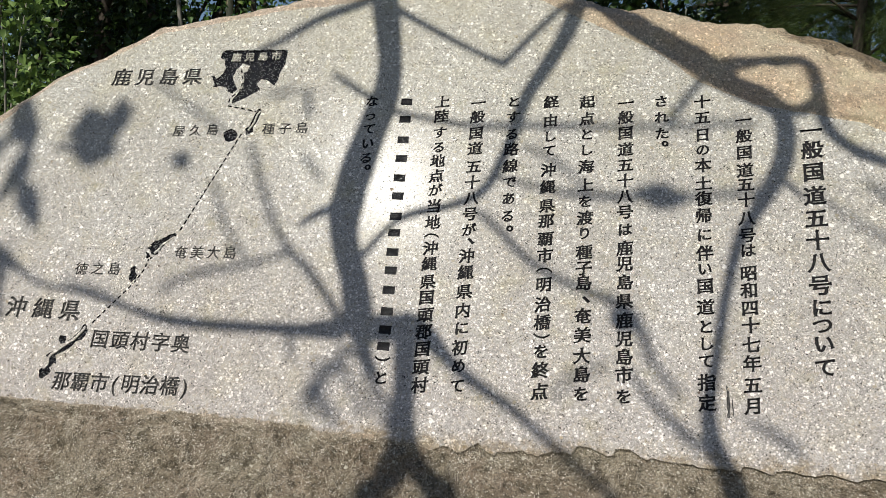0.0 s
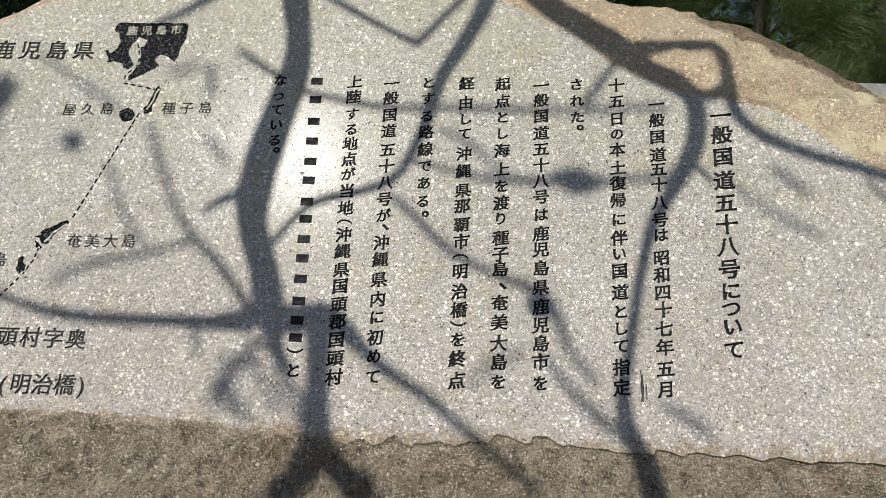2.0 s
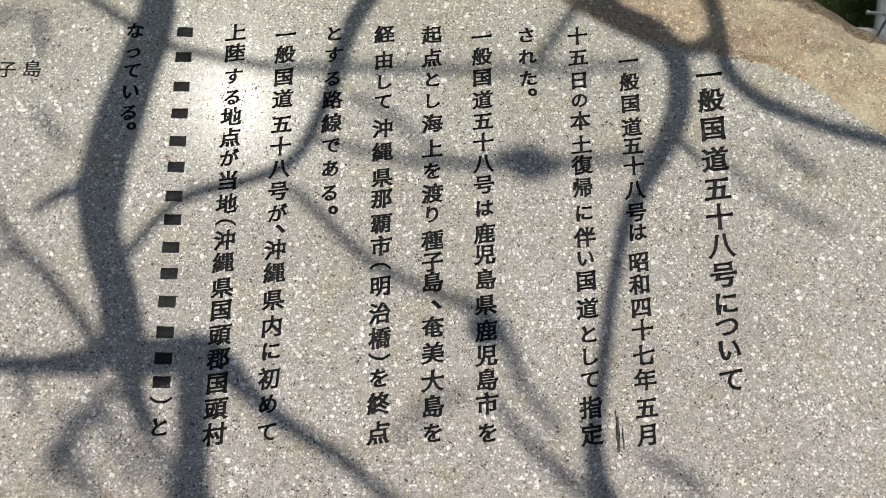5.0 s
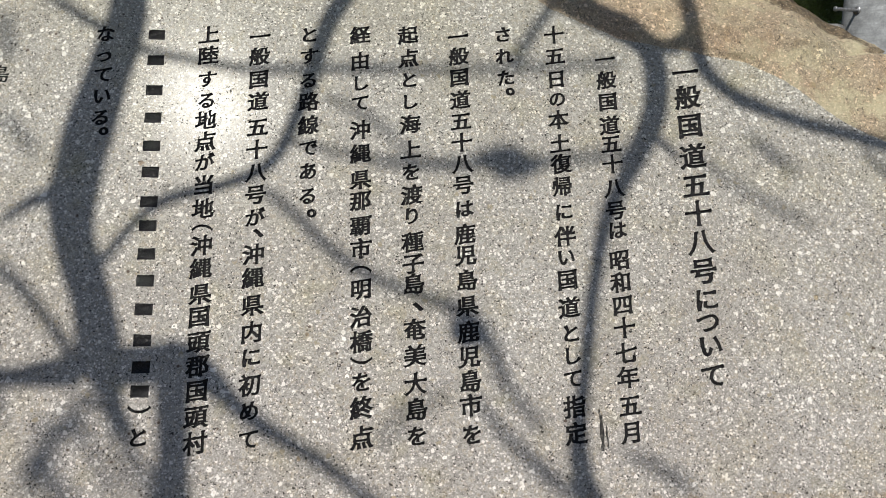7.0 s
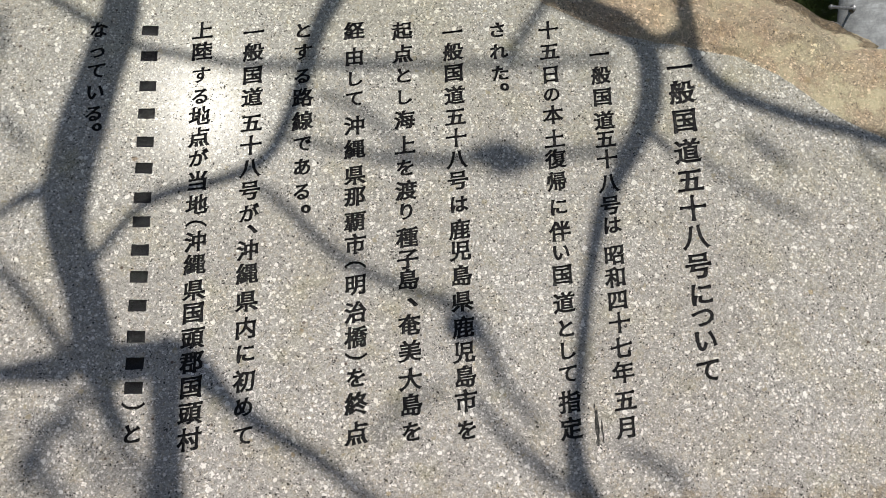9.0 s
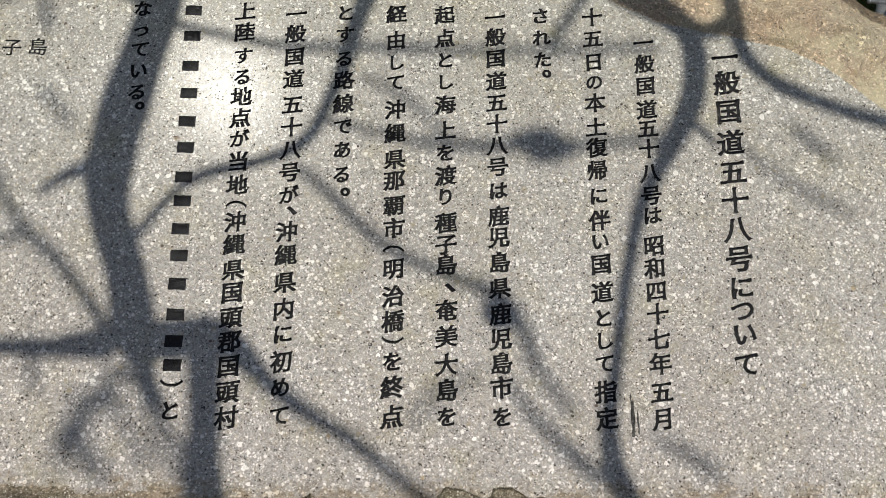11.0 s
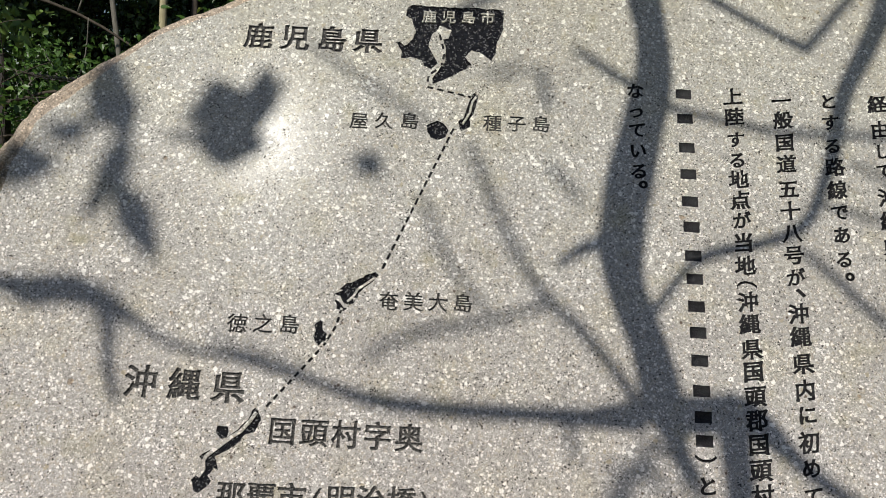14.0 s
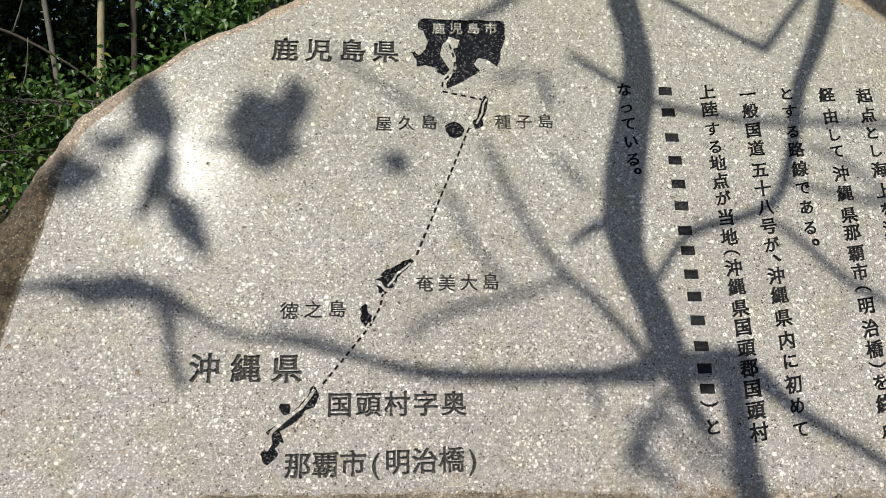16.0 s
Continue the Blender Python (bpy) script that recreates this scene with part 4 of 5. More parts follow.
limb(shade_tree, [(-0.47, 0.03, 4.40, 0.009), (-0.61, -0.02, 4.73, 0.010), (-0.75, -0.05, 5.07, 0.011), (-0.86, -0.11, 5.40, 0.010)])
limb(shade_tree, [(-0.60, 0.01, 4.60, 0.008), (-0.68, 0.09, 5.10, 0.009), (-0.76, 0.26, 5.60, 0.009)])
limb(shade_tree, [(-0.26, -0.00, 3.00, 0.010), (-0.22, 0.05, 2.99, 0.011), (-0.16, 0.13, 2.98, 0.011), (-0.10, 0.17, 2.98, 0.014),
                  (0.01, 0.20, 2.97, 0.013), (0.11, 0.25, 2.96, 0.015), (0.16, 0.35, 2.95, 0.017), (0.19, 0.44, 2.94, 0.020),
                  (0.22, 0.57, 2.93, 0.022), (0.28, 0.69, 2.92, 0.024), (0.34, 0.82, 2.92, 0.027), (0.38, 0.95, 2.91, 0.029),
                  (0.43, 1.08, 2.90, 0.032), (0.42, 1.30, 2.95, 0.030), (0.55, 1.80, 2.90, 0.012)])
limb(shade_tree, [(0.10, 0.19, 3.80, 0.010), (0.19, 0.11, 4.02, 0.012), (0.26, 0.04, 4.25, 0.013), (0.36, -0.02, 4.47, 0.013),
                  (0.47, -0.06, 4.70, 0.015), (0.55, -0.10, 4.92, 0.021), (0.59, -0.17, 5.15, 0.017), (0.62, -0.25, 5.38, 0.013),
                  (0.69, -0.33, 5.60, 0.011)])
limb(shade_tree, [(0.55, -0.26, 4.60, 0.008), (0.60, -0.33, 4.87, 0.012), (0.68, -0.41, 5.13, 0.016), (0.74, -0.46, 5.40, 0.016)])
limb(shade_tree, [(-0.04, -0.20, 3.30, 0.023), (0.03, -0.25, 3.55, 0.020), (0.12, -0.32, 3.80, 0.019), (0.24, -0.39, 4.05, 0.016),
                  (0.33, -0.46, 4.30, 0.015), (0.44, -0.54, 4.55, 0.014), (0.53, -0.61, 4.80, 0.014)])
limb(shade_tree, [(0.10, 2.10, 2.85, 0.010), (0.22, 1.50, 2.88, 0.032), (0.32, 1.06, 2.90, 0.047), (0.46, 0.95, 2.91, 0.048), (0.60, 0.82, 2.92, 0.046), (0.75, 0.71, 2.94, 0.053),
                  (0.85, 0.63, 2.95, 0.040), (0.95, 0.57, 2.96, 0.035), (0.99, 0.50, 2.97, 0.031), (0.98, 0.38, 2.98, 0.028),
                  (0.94, 0.29, 2.99, 0.025), (0.89, 0.20, 3.01, 0.020), (0.85, 0.12, 3.02, 0.018), (0.82, -0.00, 3.03, 0.016),
                  (0.80, -0.10, 3.04, 0.016), (0.78, -0.23, 3.05, 0.016), (0.76, -0.35, 3.06, 0.020), (0.77, -0.45, 3.08, 0.027),
                  (0.81, -0.53, 3.09, 0.032), (0.83, -0.60, 3.10, 0.034),
                  (0.95, -1.30, 3.30, 0.048), (0.55, -2.60, 3.45, 0.058), (-0.45, -4.38, 3.60, 0.066)])
limb(shade_tree, [(0.77, 0.69, 2.90, 0.035), (0.90, 0.72, 2.91, 0.022), (1.03, 0.73, 2.93, 0.020), (1.08, 0.67, 2.94, 0.022),
                  (1.09, 0.57, 2.96, 0.024), (1.11, 0.48, 2.97, 0.020), (1.17, 0.42, 2.99, 0.018), (1.23, 0.39, 3.00, 0.018)])
limb(shade_tree, [(1.17, 0.41, 2.95, 0.017), (1.33, 0.35, 3.01, 0.018), (1.44, 0.32, 3.07, 0.018), (1.54, 0.29, 3.12, 0.019),
                  (1.64, 0.30, 3.18, 0.018), (1.75, 0.32, 3.24, 0.016), (1.89, 0.34, 3.30, 0.014)])
limb(shade_tree, [(1.08, 0.57, 3.00, 0.021), (1.03, 0.54, 3.00, 0.021), (0.97, 0.56, 3.00, 0.019)])
limb(shade_tree, [(0.94, 0.34, 3.00, 0.013), (0.98, 0.31, 3.05, 0.011), (1.03, 0.26, 3.10, 0.007)])
limb(shade_tree, [(-0.26, 0.94, 3.00, 0.015), (-0.15, 0.87, 3.05, 0.013), (-0.07, 0.82, 3.10, 0.012), (0.05, 0.75, 3.15, 0.012),
                  (0.15, 0.70, 3.20, 0.014)])
limb(shade_tree, [(0.14, 0.70, 3.20, 0.014), (0.19, 0.76, 3.20, 0.012), (0.26, 0.85, 3.20, 0.012), (0.34, 0.94, 3.20, 0.012)])
limb(shade_tree, [(-0.29, 0.98, 3.10, 0.019), (-0.40, 0.93, 3.38, 0.020), (-0.51, 0.88, 3.65, 0.018), (-0.62, 0.80, 3.93, 0.015),
                  (-0.71, 0.75, 4.20, 0.012)])
limb(shade_tree, [(-0.25, 0.56, 3.20, 0.013), (-0.32, 0.60, 3.70, 0.013), (-0.41, 0.66, 4.20, 0.013)])
limb(shade_tree, [(-0.50, 0.60, 5.00, 0.012), (-0.48, 0.51, 5.60, 0.012)])
limb(shade_tree, [(0.77, 0.67, 3.20, 0.012), (0.71, 0.58, 3.90, 0.013), (0.66, 0.50, 4.60, 0.013)])
limb(shade_tree, [(-1.10, 0.53, 4.40, 0.007), (-1.15, 0.48, 4.48, 0.010), (-1.22, 0.41, 4.55, 0.011), (-1.30, 0.37, 4.62, 0.010),
                  (-1.37, 0.38, 4.70, 0.007)])
limb(shade_tree, [(-0.24, -0.26, 5.60, 0.015), (-0.29, -0.32, 6.07, 0.017), (-0.31, -0.40, 6.53, 0.022), (-0.25, -0.46, 7.00, 0.018)])
limb(shade_tree, [(-0.19, -0.31, 4.60, 0.009), (-0.14, -0.40, 5.20, 0.010), (-0.08, -0.49, 5.80, 0.009)])
limb(shade_tree, [(-0.24, -0.25, 3.40, 0.009), (-0.17, -0.31, 3.73, 0.008), (-0.12, -0.38, 4.07, 0.008), (-0.07, -0.46, 4.40, 0.007)])
limb(shade_tree, [(-0.23, -0.31, 5.40, 0.009), (-0.30, -0.34, 5.67, 0.010), (-0.34, -0.38, 5.93, 0.012), (-0.34, -0.45, 6.20, 0.011)])
limb(shade_tree, [(-0.22, 0.53, 3.40, 0.011), (0.03, 0.48, 3.84, 0.011), (0.21, 0.48, 4.28, 0.012), (0.39, 0.48, 4.72, 0.012),
                  (0.58, 0.48, 5.16, 0.011), (0.91, 0.50, 5.60, 0.012)])
limb(shade_tree, [(0.16, 0.30, 3.80, 0.008), (0.29, 0.27, 4.16, 0.009), (0.39, 0.25, 4.52, 0.012), (0.59, 0.25, 4.88, 0.015),
                  (0.77, 0.26, 5.24, 0.013), (0.91, 0.28, 5.60, 0.013)])
limb(shade_tree, [(0.86, -0.38, 5.00, 0.009), (0.92, -0.41, 5.30, 0.013), (0.98, -0.45, 5.60, 0.014)])

# faint, far twigs
for twig in ([(-1.06, 0.64, 5.4, 0.007), (-0.88, 0.52, 5.8, 0.010), (-0.76, 0.445, 6.0, 0.008)],
             [(-0.48, 0.37, 5.2, 0.008), (-0.44, 0.32, 5.4, 0.011), (-0.39, 0.27, 5.6, 0.008)],
             [(-1.20, -0.085, 5.0, 0.007), (-1.08, -0.125, 5.2, 0.010), (-0.98, -0.15, 5.4, 0.007)],
             [(-0.43, -0.19, 4.8, 0.010), (-0.42, -0.24, 5.1, 0.011), (-0.40, -0.30, 5.4, 0.008)],
             [(0.35, -0.36, 5.4, 0.008), (0.41, -0.29, 5.7, 0.010), (0.50, -0.25, 6.0, 0.008)],
             [(1.46, 0.28, 4.4, 0.009), (1.54, 0.19, 4.7, 0.012), (1.60, 0.11, 5.0, 0.013), (1.68, 0.01, 5.3, 0.012), (1.76, -0.10, 5.6, 0.010)],
             [(1.19, 0.32, 4.9, 0.007), (1.24, 0.275, 5.0, 0.013), (1.30, 0.22, 5.1, 0.007)],
             [(1.08, 0.26, 5.2, 0.008), (1.19, 0.17, 5.5, 0.010), (1.31, 0.11, 5.8, 0.008)],
             [(0.23, 0.41, 4.6, 0.008), (0.34, 0.35, 4.9, 0.009), (0.43, 0.26, 5.2, 0.007)],
             [(-0.34, -0.31, 5.8, 0.008), (-0.24, -0.33, 6.0, 0.010), (-0.17, -0.44, 6.3, 0.012)]):
    limb(shade_tree, twig)


def shade_leaf(tree, u0, v0, u1, v1, width, d):
    """One long limp leaf of the shade tree: its base and tip as their shadow falls on the face, its width, its distance."""
    rng = random.Random(int(u0 * 1000 + v0 * 77))
    base, tip = Vector((u0, v0)), Vector((u1, v1))
    across = Vector((v1 - v0, u0 - u1)).normalized()
    sway = rng.uniform(-0.25, 0.25)
    verts, faces = [], []
    for i in range(9):
        s = i / 8
        half = width * 0.5 * math.sin(math.pi * min(1.0, 0.06 + 0.92 * s)) ** 0.75 * (1 + 0.12 * math.sin(9 * s + u0 * 40))
        mid = base.lerp(tip, s) + across * sway * width * math.sin(math.pi * s)
        for side, k in ((-1, 0.0), (0, 1.0), (1, 0.0)):
            p = mid + across * half * side
            verts.append(sunward(p.x, p.y, d - 0.10 * s * s + 0.012 * k))
    for i in range(8):
        a = i * 3
        faces += [(a, a + 1, a + 4, a + 3), (a + 1, a + 2, a + 5, a + 4)]
    child("leaf", mesh_of("leaf", verts, faces, BROADLEAF, True), tree)


for spot in ((-1.54, 0.57, -1.45, 0.37, 0.122, 5.7), (-1.46, 0.39, -1.52, 0.16, 0.080, 5.8), (-1.46, 0.26, -1.34, 0.07, 0.084, 5.6),
             (-1.27, 0.53, -1.24, 0.32, 0.142, 5.8), (-1.15, 0.57, -1.17, 0.38, 0.089, 5.6), (-1.31, 0.38, -1.12, 0.37, 0.108, 5.9),
             (-1.26, 0.51, -1.33, 0.40, 0.072, 6.2), (-1.74, 0.33, -1.60, 0.28, 0.107, 5.9), (-1.76, 0.28, -1.65, 0.24, 0.081, 6.5)):
    shade_leaf(shade_tree, *spot)
for spot in ((-0.93, 0.35, -0.86, 0.30, 0.068, 5.9), (-0.91, 0.36, -0.88, 0.31, 0.051, 5.7), (-1.66, 0.37, -1.53, 0.40, 0.074, 6.9),
             (-0.64, 0.58, -0.52, 0.62, 0.030, 6.8), (-1.44, 0.02, -1.40, -0.11, 0.057, 6.1), (0.56, 0.265, 0.72, 0.24, 0.085, 4.4),
             (0.59, 0.285, 0.69, 0.22, 0.070, 4.4), (0.50, -0.11, 0.57, -0.15, 0.069, 3.4)):
    shade_leaf(shade_tree, *spot)


# ---- hedge, woods and pines behind ----
def foliage(centres, count, spread, size, seed, material, droop=0.35):
    """Broad leaves scattered through clumps: numpy arrays straight into one mesh."""
    rng = np.random.default_rng(seed)
    centres = np.array(centres)
    c = centres[rng.integers(0, len(centres), count)]
    p = c[:, :3] + rng.normal(0, 1, (count, 3)) * spread * c[:, 3:4]
    out = rng.normal(0, 0.75, (count, 3)) + np.array([-0.1, -0.6, 0.85])
    out /= np.linalg.norm(out, axis=1)[:, None]
    along = rng.normal(0, 0.7, (count, 3)) + np.array([0, -0.35, -droop])
    along -= out * (along * out).sum(1)[:, None]
    along /= np.linalg.norm(along, axis=1)[:, None]
    across = np.cross(along, out)
    s = (size * rng.uniform(0.55, 1.25, count))[:, None]
    half = ((0.22, -0.08, 0.03), (0.43, 0.12, 0.11), (0.44, 0.42, 0.15), (0.22, 0.78, 0.04))
    wide, curl = rng.uniform(0.65, 1.1, (count, 1)), rng.uniform(0.3, 2.2, (count, 1))
    shape = ((0.0, 0.0, 0.0), (0.0, 1.12, -0.20), *half, *((-x, y, z) for x, y, z in half))
    verts = np.stack([p + (across * x * wide + along * y + out * z * curl) * s for x, y, z in shape], axis=1).reshape(-1, 3)
    base = (np.arange(count) * 10)[:, None]
    faces = np.concatenate((base + np.array([0, 2, 3, 4, 5, 1]), base + np.array([0, 1, 9, 8, 7, 6])), axis=0)
    me = bpy.data.meshes.new("foliage")
    me.vertices.add(len(verts))
    me.vertices.foreach_set("co", verts.astype(np.float32).ravel())
    me.loops.add(faces.size)
    me.loops.foreach_set("vertex_index", faces.astype(np.int32).ravel())
    me.polygons.add(len(faces))
    me.polygons.foreach_set("loop_start", np.arange(0, faces.size, 6, dtype=np.int32))
    me.update(calc_edges=True)
    me.materials.append(material)
    return me


def clumps(rng, x, y, z, wx, wy, wz, count, size):
    return [(x + rng.uniform(-wx, wx), y + rng.uniform(-wy, wy), z + rng.uniform(-wz, wz), size * rng.uniform(0.6, 1.3)) for _ in range(count)]


def bush(x, y, top, wide, count, seed, label, leaf=0.050, leaves=None):
    rng = random.Random(seed)
    g = ground_height(x, y)
    ob = thing("bush", (x, y, g), label, "bush", "bushes behind the stone")
    tips = clumps(rng, x, y, (g + top) / 2 + 0.1, wide, 0.5, (top - g) / 2, 26, 0.22)
    for k in range(7):
        tip = Vector(tips[k][:3])
        root = Vector((x + rng.uniform(-0.3, 0.3) * wide, y + rng.uniform(-0.2, 0.2), g - 0.05))
        mid = (root + tip) / 2 + Vector((rng.uniform(-0.15, 0.15), rng.uniform(-0.1, 0.1), 0.1))
        child("stem", mesh_of("stem", *tube([(root, 0.016), (mid, 0.011), (tip, 0.005)], 6), GREY_BARK, True), ob)
    tagged(child("foliage", foliage(tips, int(count * 1.9), 0.62, leaf, seed, leaves or BROADLEAF), ob), kind="stuff")
    return ob


def tree(x, y, height, lean, radius, bark, seed, crown, label, count=2500, size=0.11, leaf=None):
    """A broad-leaved tree: trunk, limbs and a clumped crown. crown: (z centre, half width, half height)."""
    rng = random.Random(seed)
    g = ground_height(x, y)
    ob = thing("tree", (x, y, g), label, "tree", "trees behind the stone")
    top = Vector((x + lean[0], y + lean[1], g + height))
    root = Vector((x, y, g - 0.1))
    mid = root.lerp(top, 0.5) + Vector((rng.uniform(-0.06, 0.06), 0, 0))
    child("trunk", mesh_of("trunk", *tube([(root, radius * 1.15), (root.lerp(mid, 0.5), radius), (mid, radius * 0.92), (top, radius * 0.55)], 10, 0.15), bark, True), ob)
    tips = clumps(rng, x + lean[0] * 0.7, y + lean[1] * 0.7, g + crown[0], crown[1], crown[1] * 0.7, crown[2], 34, 0.32)
    for k in range(9):
        tip = Vector(tips[k][:3])
        start = root.lerp(top, rng.uniform(0.45, 0.95))
        bend = start.lerp(tip, 0.5) + Vector((0, 0, rng.uniform(0.0, 0.25)))
        child("branch", mesh_of("branch", *tube([(start, radius * 0.4), (bend, radius * 0.28), (tip, radius * 0.1)], 6), bark, True), ob)
    tagged(child("crown", foliage(tips, count, 0.9, size, seed, leaf or BROADLEAF), ob), kind="stuff")
    return ob


def pine(x, y, height, radius, seed, low, wide, count, label):
    """A feathery pine: dark trunk, sweeping limbs and sprays of long drooping needles."""
    rng = random.Random(seed)
    g = ground_height(x, y)
    ob = thing("pine_tree", (x, y, g), label, "tree", "pines behind the stone")
    root, top = Vector((x, y, g - 0.1)), Vector((x + rng.uniform(-0.4, 0.4), y, g + height))
    child("trunk", mesh_of("trunk", *tube([(root, radius * 1.2), (root.lerp(top, 0.4), radius), (top, radius * 0.3)], 10, 0.2), DARK_BARK, True), ob)
    sprays = []
    for k in range(26):
        z = low + (height - low) * (k / 26) ** 1.2
        a = rng.uniform(0, 2 * math.pi)
        reach = wide * (1.1 - 0.6 * k / 26) * rng.uniform(0.6, 1.1)
        start = root.lerp(top, (z + 0.1) / (height + 0.1))
        tip = start + Vector((math.cos(a) * reach, math.sin(a) * reach, rng.uniform(-0.25, 0.35) * reach))
        bend = start.lerp(tip, 0.55) + Vector((0, 0, 0.12 * reach))
        child("branch", mesh_of("branch", *tube([(start, radius * 0.3), (bend, radius * 0.2), (tip, radius * 0.06)], 5), DARK_BARK, True), ob)
        for s in (0.35, 0.5, 0.62, 0.74, 0.86, 1.0):
            p = start.lerp(bend, s * 2) if s < 0.5 else bend.lerp(tip, s * 2 - 1)
            sprays.append((p, (tip - start).normalized()))
    gen = np.random.default_rng(seed)
    pick = gen.integers(0, len(sprays), count)
    p = np.array([tuple(s[0]) for s in sprays])[pick] + gen.normal(0, 0.16, (count, 3))
    flow = np.array([tuple(s[1]) for s in sprays]) * 0.75 + gen.normal(0, 0.28, (len(sprays), 3)) + np.array([0, 0, -0.25])
    way = flow[pick] + gen.normal(0, 0.22, (count, 3))
    way /= np.linalg.norm(way, axis=1)[:, None]
    side = np.cross(way, gen.normal(0, 1, (count, 3)))
    side /= np.linalg.norm(side, axis=1)[:, None]
    length = gen.uniform(0.06, 0.15, count)[:, None]
    bend = p + way * length * 0.55
    tip = bend + (way + np.array([0, 0, -0.45])) * length * 0.5
    w = 0.0014
    verts = np.stack((p - side * w, p + side * w, bend + side * w, bend - side * w, tip), axis=1).reshape(-1, 3)
    base = np.arange(count) * 5
    faces = [(b, b + 1, b + 2, b + 3) for b in base.tolist()] + [(b + 3, b + 2, b + 4) for b in base.tolist()]
    tagged(child("crown", mesh_of("crown", verts.tolist(), faces, NEEDLES), ob), kind="stuff")
    return ob


LEAFY = "broad-leaved green bush with heart-shaped leaves on the bank"
for x, y, top, wide, count, seed in ((-2.2, 3.7, 1.95, 0.6, 560, 1), (-3.0, 4.5, 2.0, 0.7, 700, 2), (-4.1, 5.5, 2.05, 0.8, 760, 3),
                                     (-2.6, 2.9, 1.45, 0.5, 280, 7),
                                     (-1.5, 4.2, 2.6, 0.6, 1000, 4), (-2.2, 5.2, 2.75, 0.7, 1100, 5), (-5.6, 6.6, 2.2, 0.9, 700, 6),
                                     (-0.5, 4.2, 2.5, 0.6, 600, 8), (-2.2, 4.3, 3.1, 0.5, 620, 10), (-3.9, 6.0, 2.3, 0.8, 560, 9)):
    bush(x, y, top, wide, count, seed, LEAFY)
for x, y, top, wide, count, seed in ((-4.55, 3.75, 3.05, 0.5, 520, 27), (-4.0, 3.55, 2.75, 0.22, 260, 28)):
    bush(x, y, top, wide, count, seed, "bush with large limp leaves, sunlight put into their green", 0.070, SUNLIT_LEAF)
SLIM = "slim pale-barked tree rising out of the bushes"
tree(-3.60, 6.0, 6.5, (0.25, 0.1), 0.038, PALE_BARK, 11, (5.6, 1.5, 1.0), SLIM)
tree(-3.78, 6.0, 6.0, (-0.75, 0.1), 0.026, GREY_BARK, 12, (5.4, 1.5, 1.0), SLIM)
tree(-3.22, 5.9, 5.6, (0.1, 0.2), 0.030, DARK_BARK, 13, (4.8, 1.5, 1.0), "slim dark-barked tree rising out of the bushes")
SHADY = "dense broad-leaved tree behind the stone, shade darkened into its leaves"
for x, y, h, crown, seed, count in ((-6.6, 8.4, 6.0, (3.0, 1.7, 1.9), 14, 5000), (-5.2, 9.8, 5.2, (2.3, 1.5, 1.5), 15, 4500),
                                    (-2.6, 9.2, 6.2, (3.0, 1.8, 2.0), 16, 6000), (-0.8, 8.2, 6.0, (3.0, 1.7, 1.9), 17, 5500),
                                    (-8.8, 10.5, 6.5, (3.2, 2.1, 2.2), 18, 5000), (0.9, 9.2, 6.0, (2.8, 1.6, 1.9), 19, 5000)):
    tree(x, y, h, (0.1, 0.0), 0.12, DARK_BARK, seed, crown, SHADY, count * 2, 0.085, SHADOWED_LEAF)
FALLEN = "bare grey dead branch leaning through the bushes"
for pts in (((-4.9, 5.6, 2.75), (-4.2, 5.7, 2.55), (-3.6, 5.8, 2.2), (-3.3, 5.8, 1.9)),
            ((-4.6, 5.2, 1.7), (-4.0, 5.2, 1.85), (-3.2, 5.3, 1.7))):
    ob = thing("dead_branch", pts[0], FALLEN, "branch", "dead branches")
    child("limb", mesh_of("limb", *tube([(Vector(p), 0.017 - 0.003 * i) for i, p in enumerate(pts)], 7, 0.2), DARK_BARK, True), ob)
    side = [(Vector(pts[1]), 0.010), (Vector(pts[1]) + Vector((0.15, -0.1, 0.3)), 0.007), (Vector(pts[1]) + Vector((0.2, -0.15, 0.6)), 0.004)]
    child("twig", mesh_of("twig", *tube(side, 6), GREY_BARK, True), ob)
THICKET = "bare brown twigs tangled in the bushes beside the stone"
rng_twig = random.Random(41)
for x, y in ((-4.2, 3.3), (-3.9, 3.4)):
    ob = thing("dead_branch", (x, y, ground_height(x, y)), THICKET, "branch", "dead branches")
    for k in range(6):
        p = Vector((x + rng_twig.uniform(-0.3, 0.3), y, ground_height(x, y) - 0.05))
        way = Vector((rng_twig.uniform(-0.4, 0.6), 0.0, 1.0))
        pts = [(p, 0.008)]
        for j in range(9):
            p = p + way.normalized() * rng_twig.uniform(0.14, 0.26)
            way = way.normalized() + Vector((rng_twig.uniform(-0.5, 0.75), rng_twig.uniform(-0.3, 0.3), rng_twig.uniform(-0.45, 0.25)))
            pts.append((p, 0.0068 - 0.0006 * j))
        child("twig", mesh_of("twig", *tube(pts, 5, 0.15), DARK_BARK, True), ob)
# unseen crowns, added overhead only to keep sun off the bank
TALL = "tall tree added out of view so that its high leaves shade the bank"
for x, y, h, lean, crown, seed in ((-7.2, 6.4, 6.4, (2.2, -1.2), (5.0, 1.9, 0.9), 31), (-1.1, 6.6, 6.6, (-2.6, -1.2), (5.2, 1.7, 0.9), 32),
                                   (-0.5, 6.4, 6.4, (0.6, -1.2), (5.0, 1.9, 0.9), 33), (7.6, 8.6, 6.8, (-2.0, -0.6), (5.4, 1.9, 0.9), 35)):
    tree(x, y, h, lean, 0.09, DARK_BARK, seed, crown, TALL, 4200, 0.14)
PINE = "tall feathery pine with drooping needles and dark trunk"
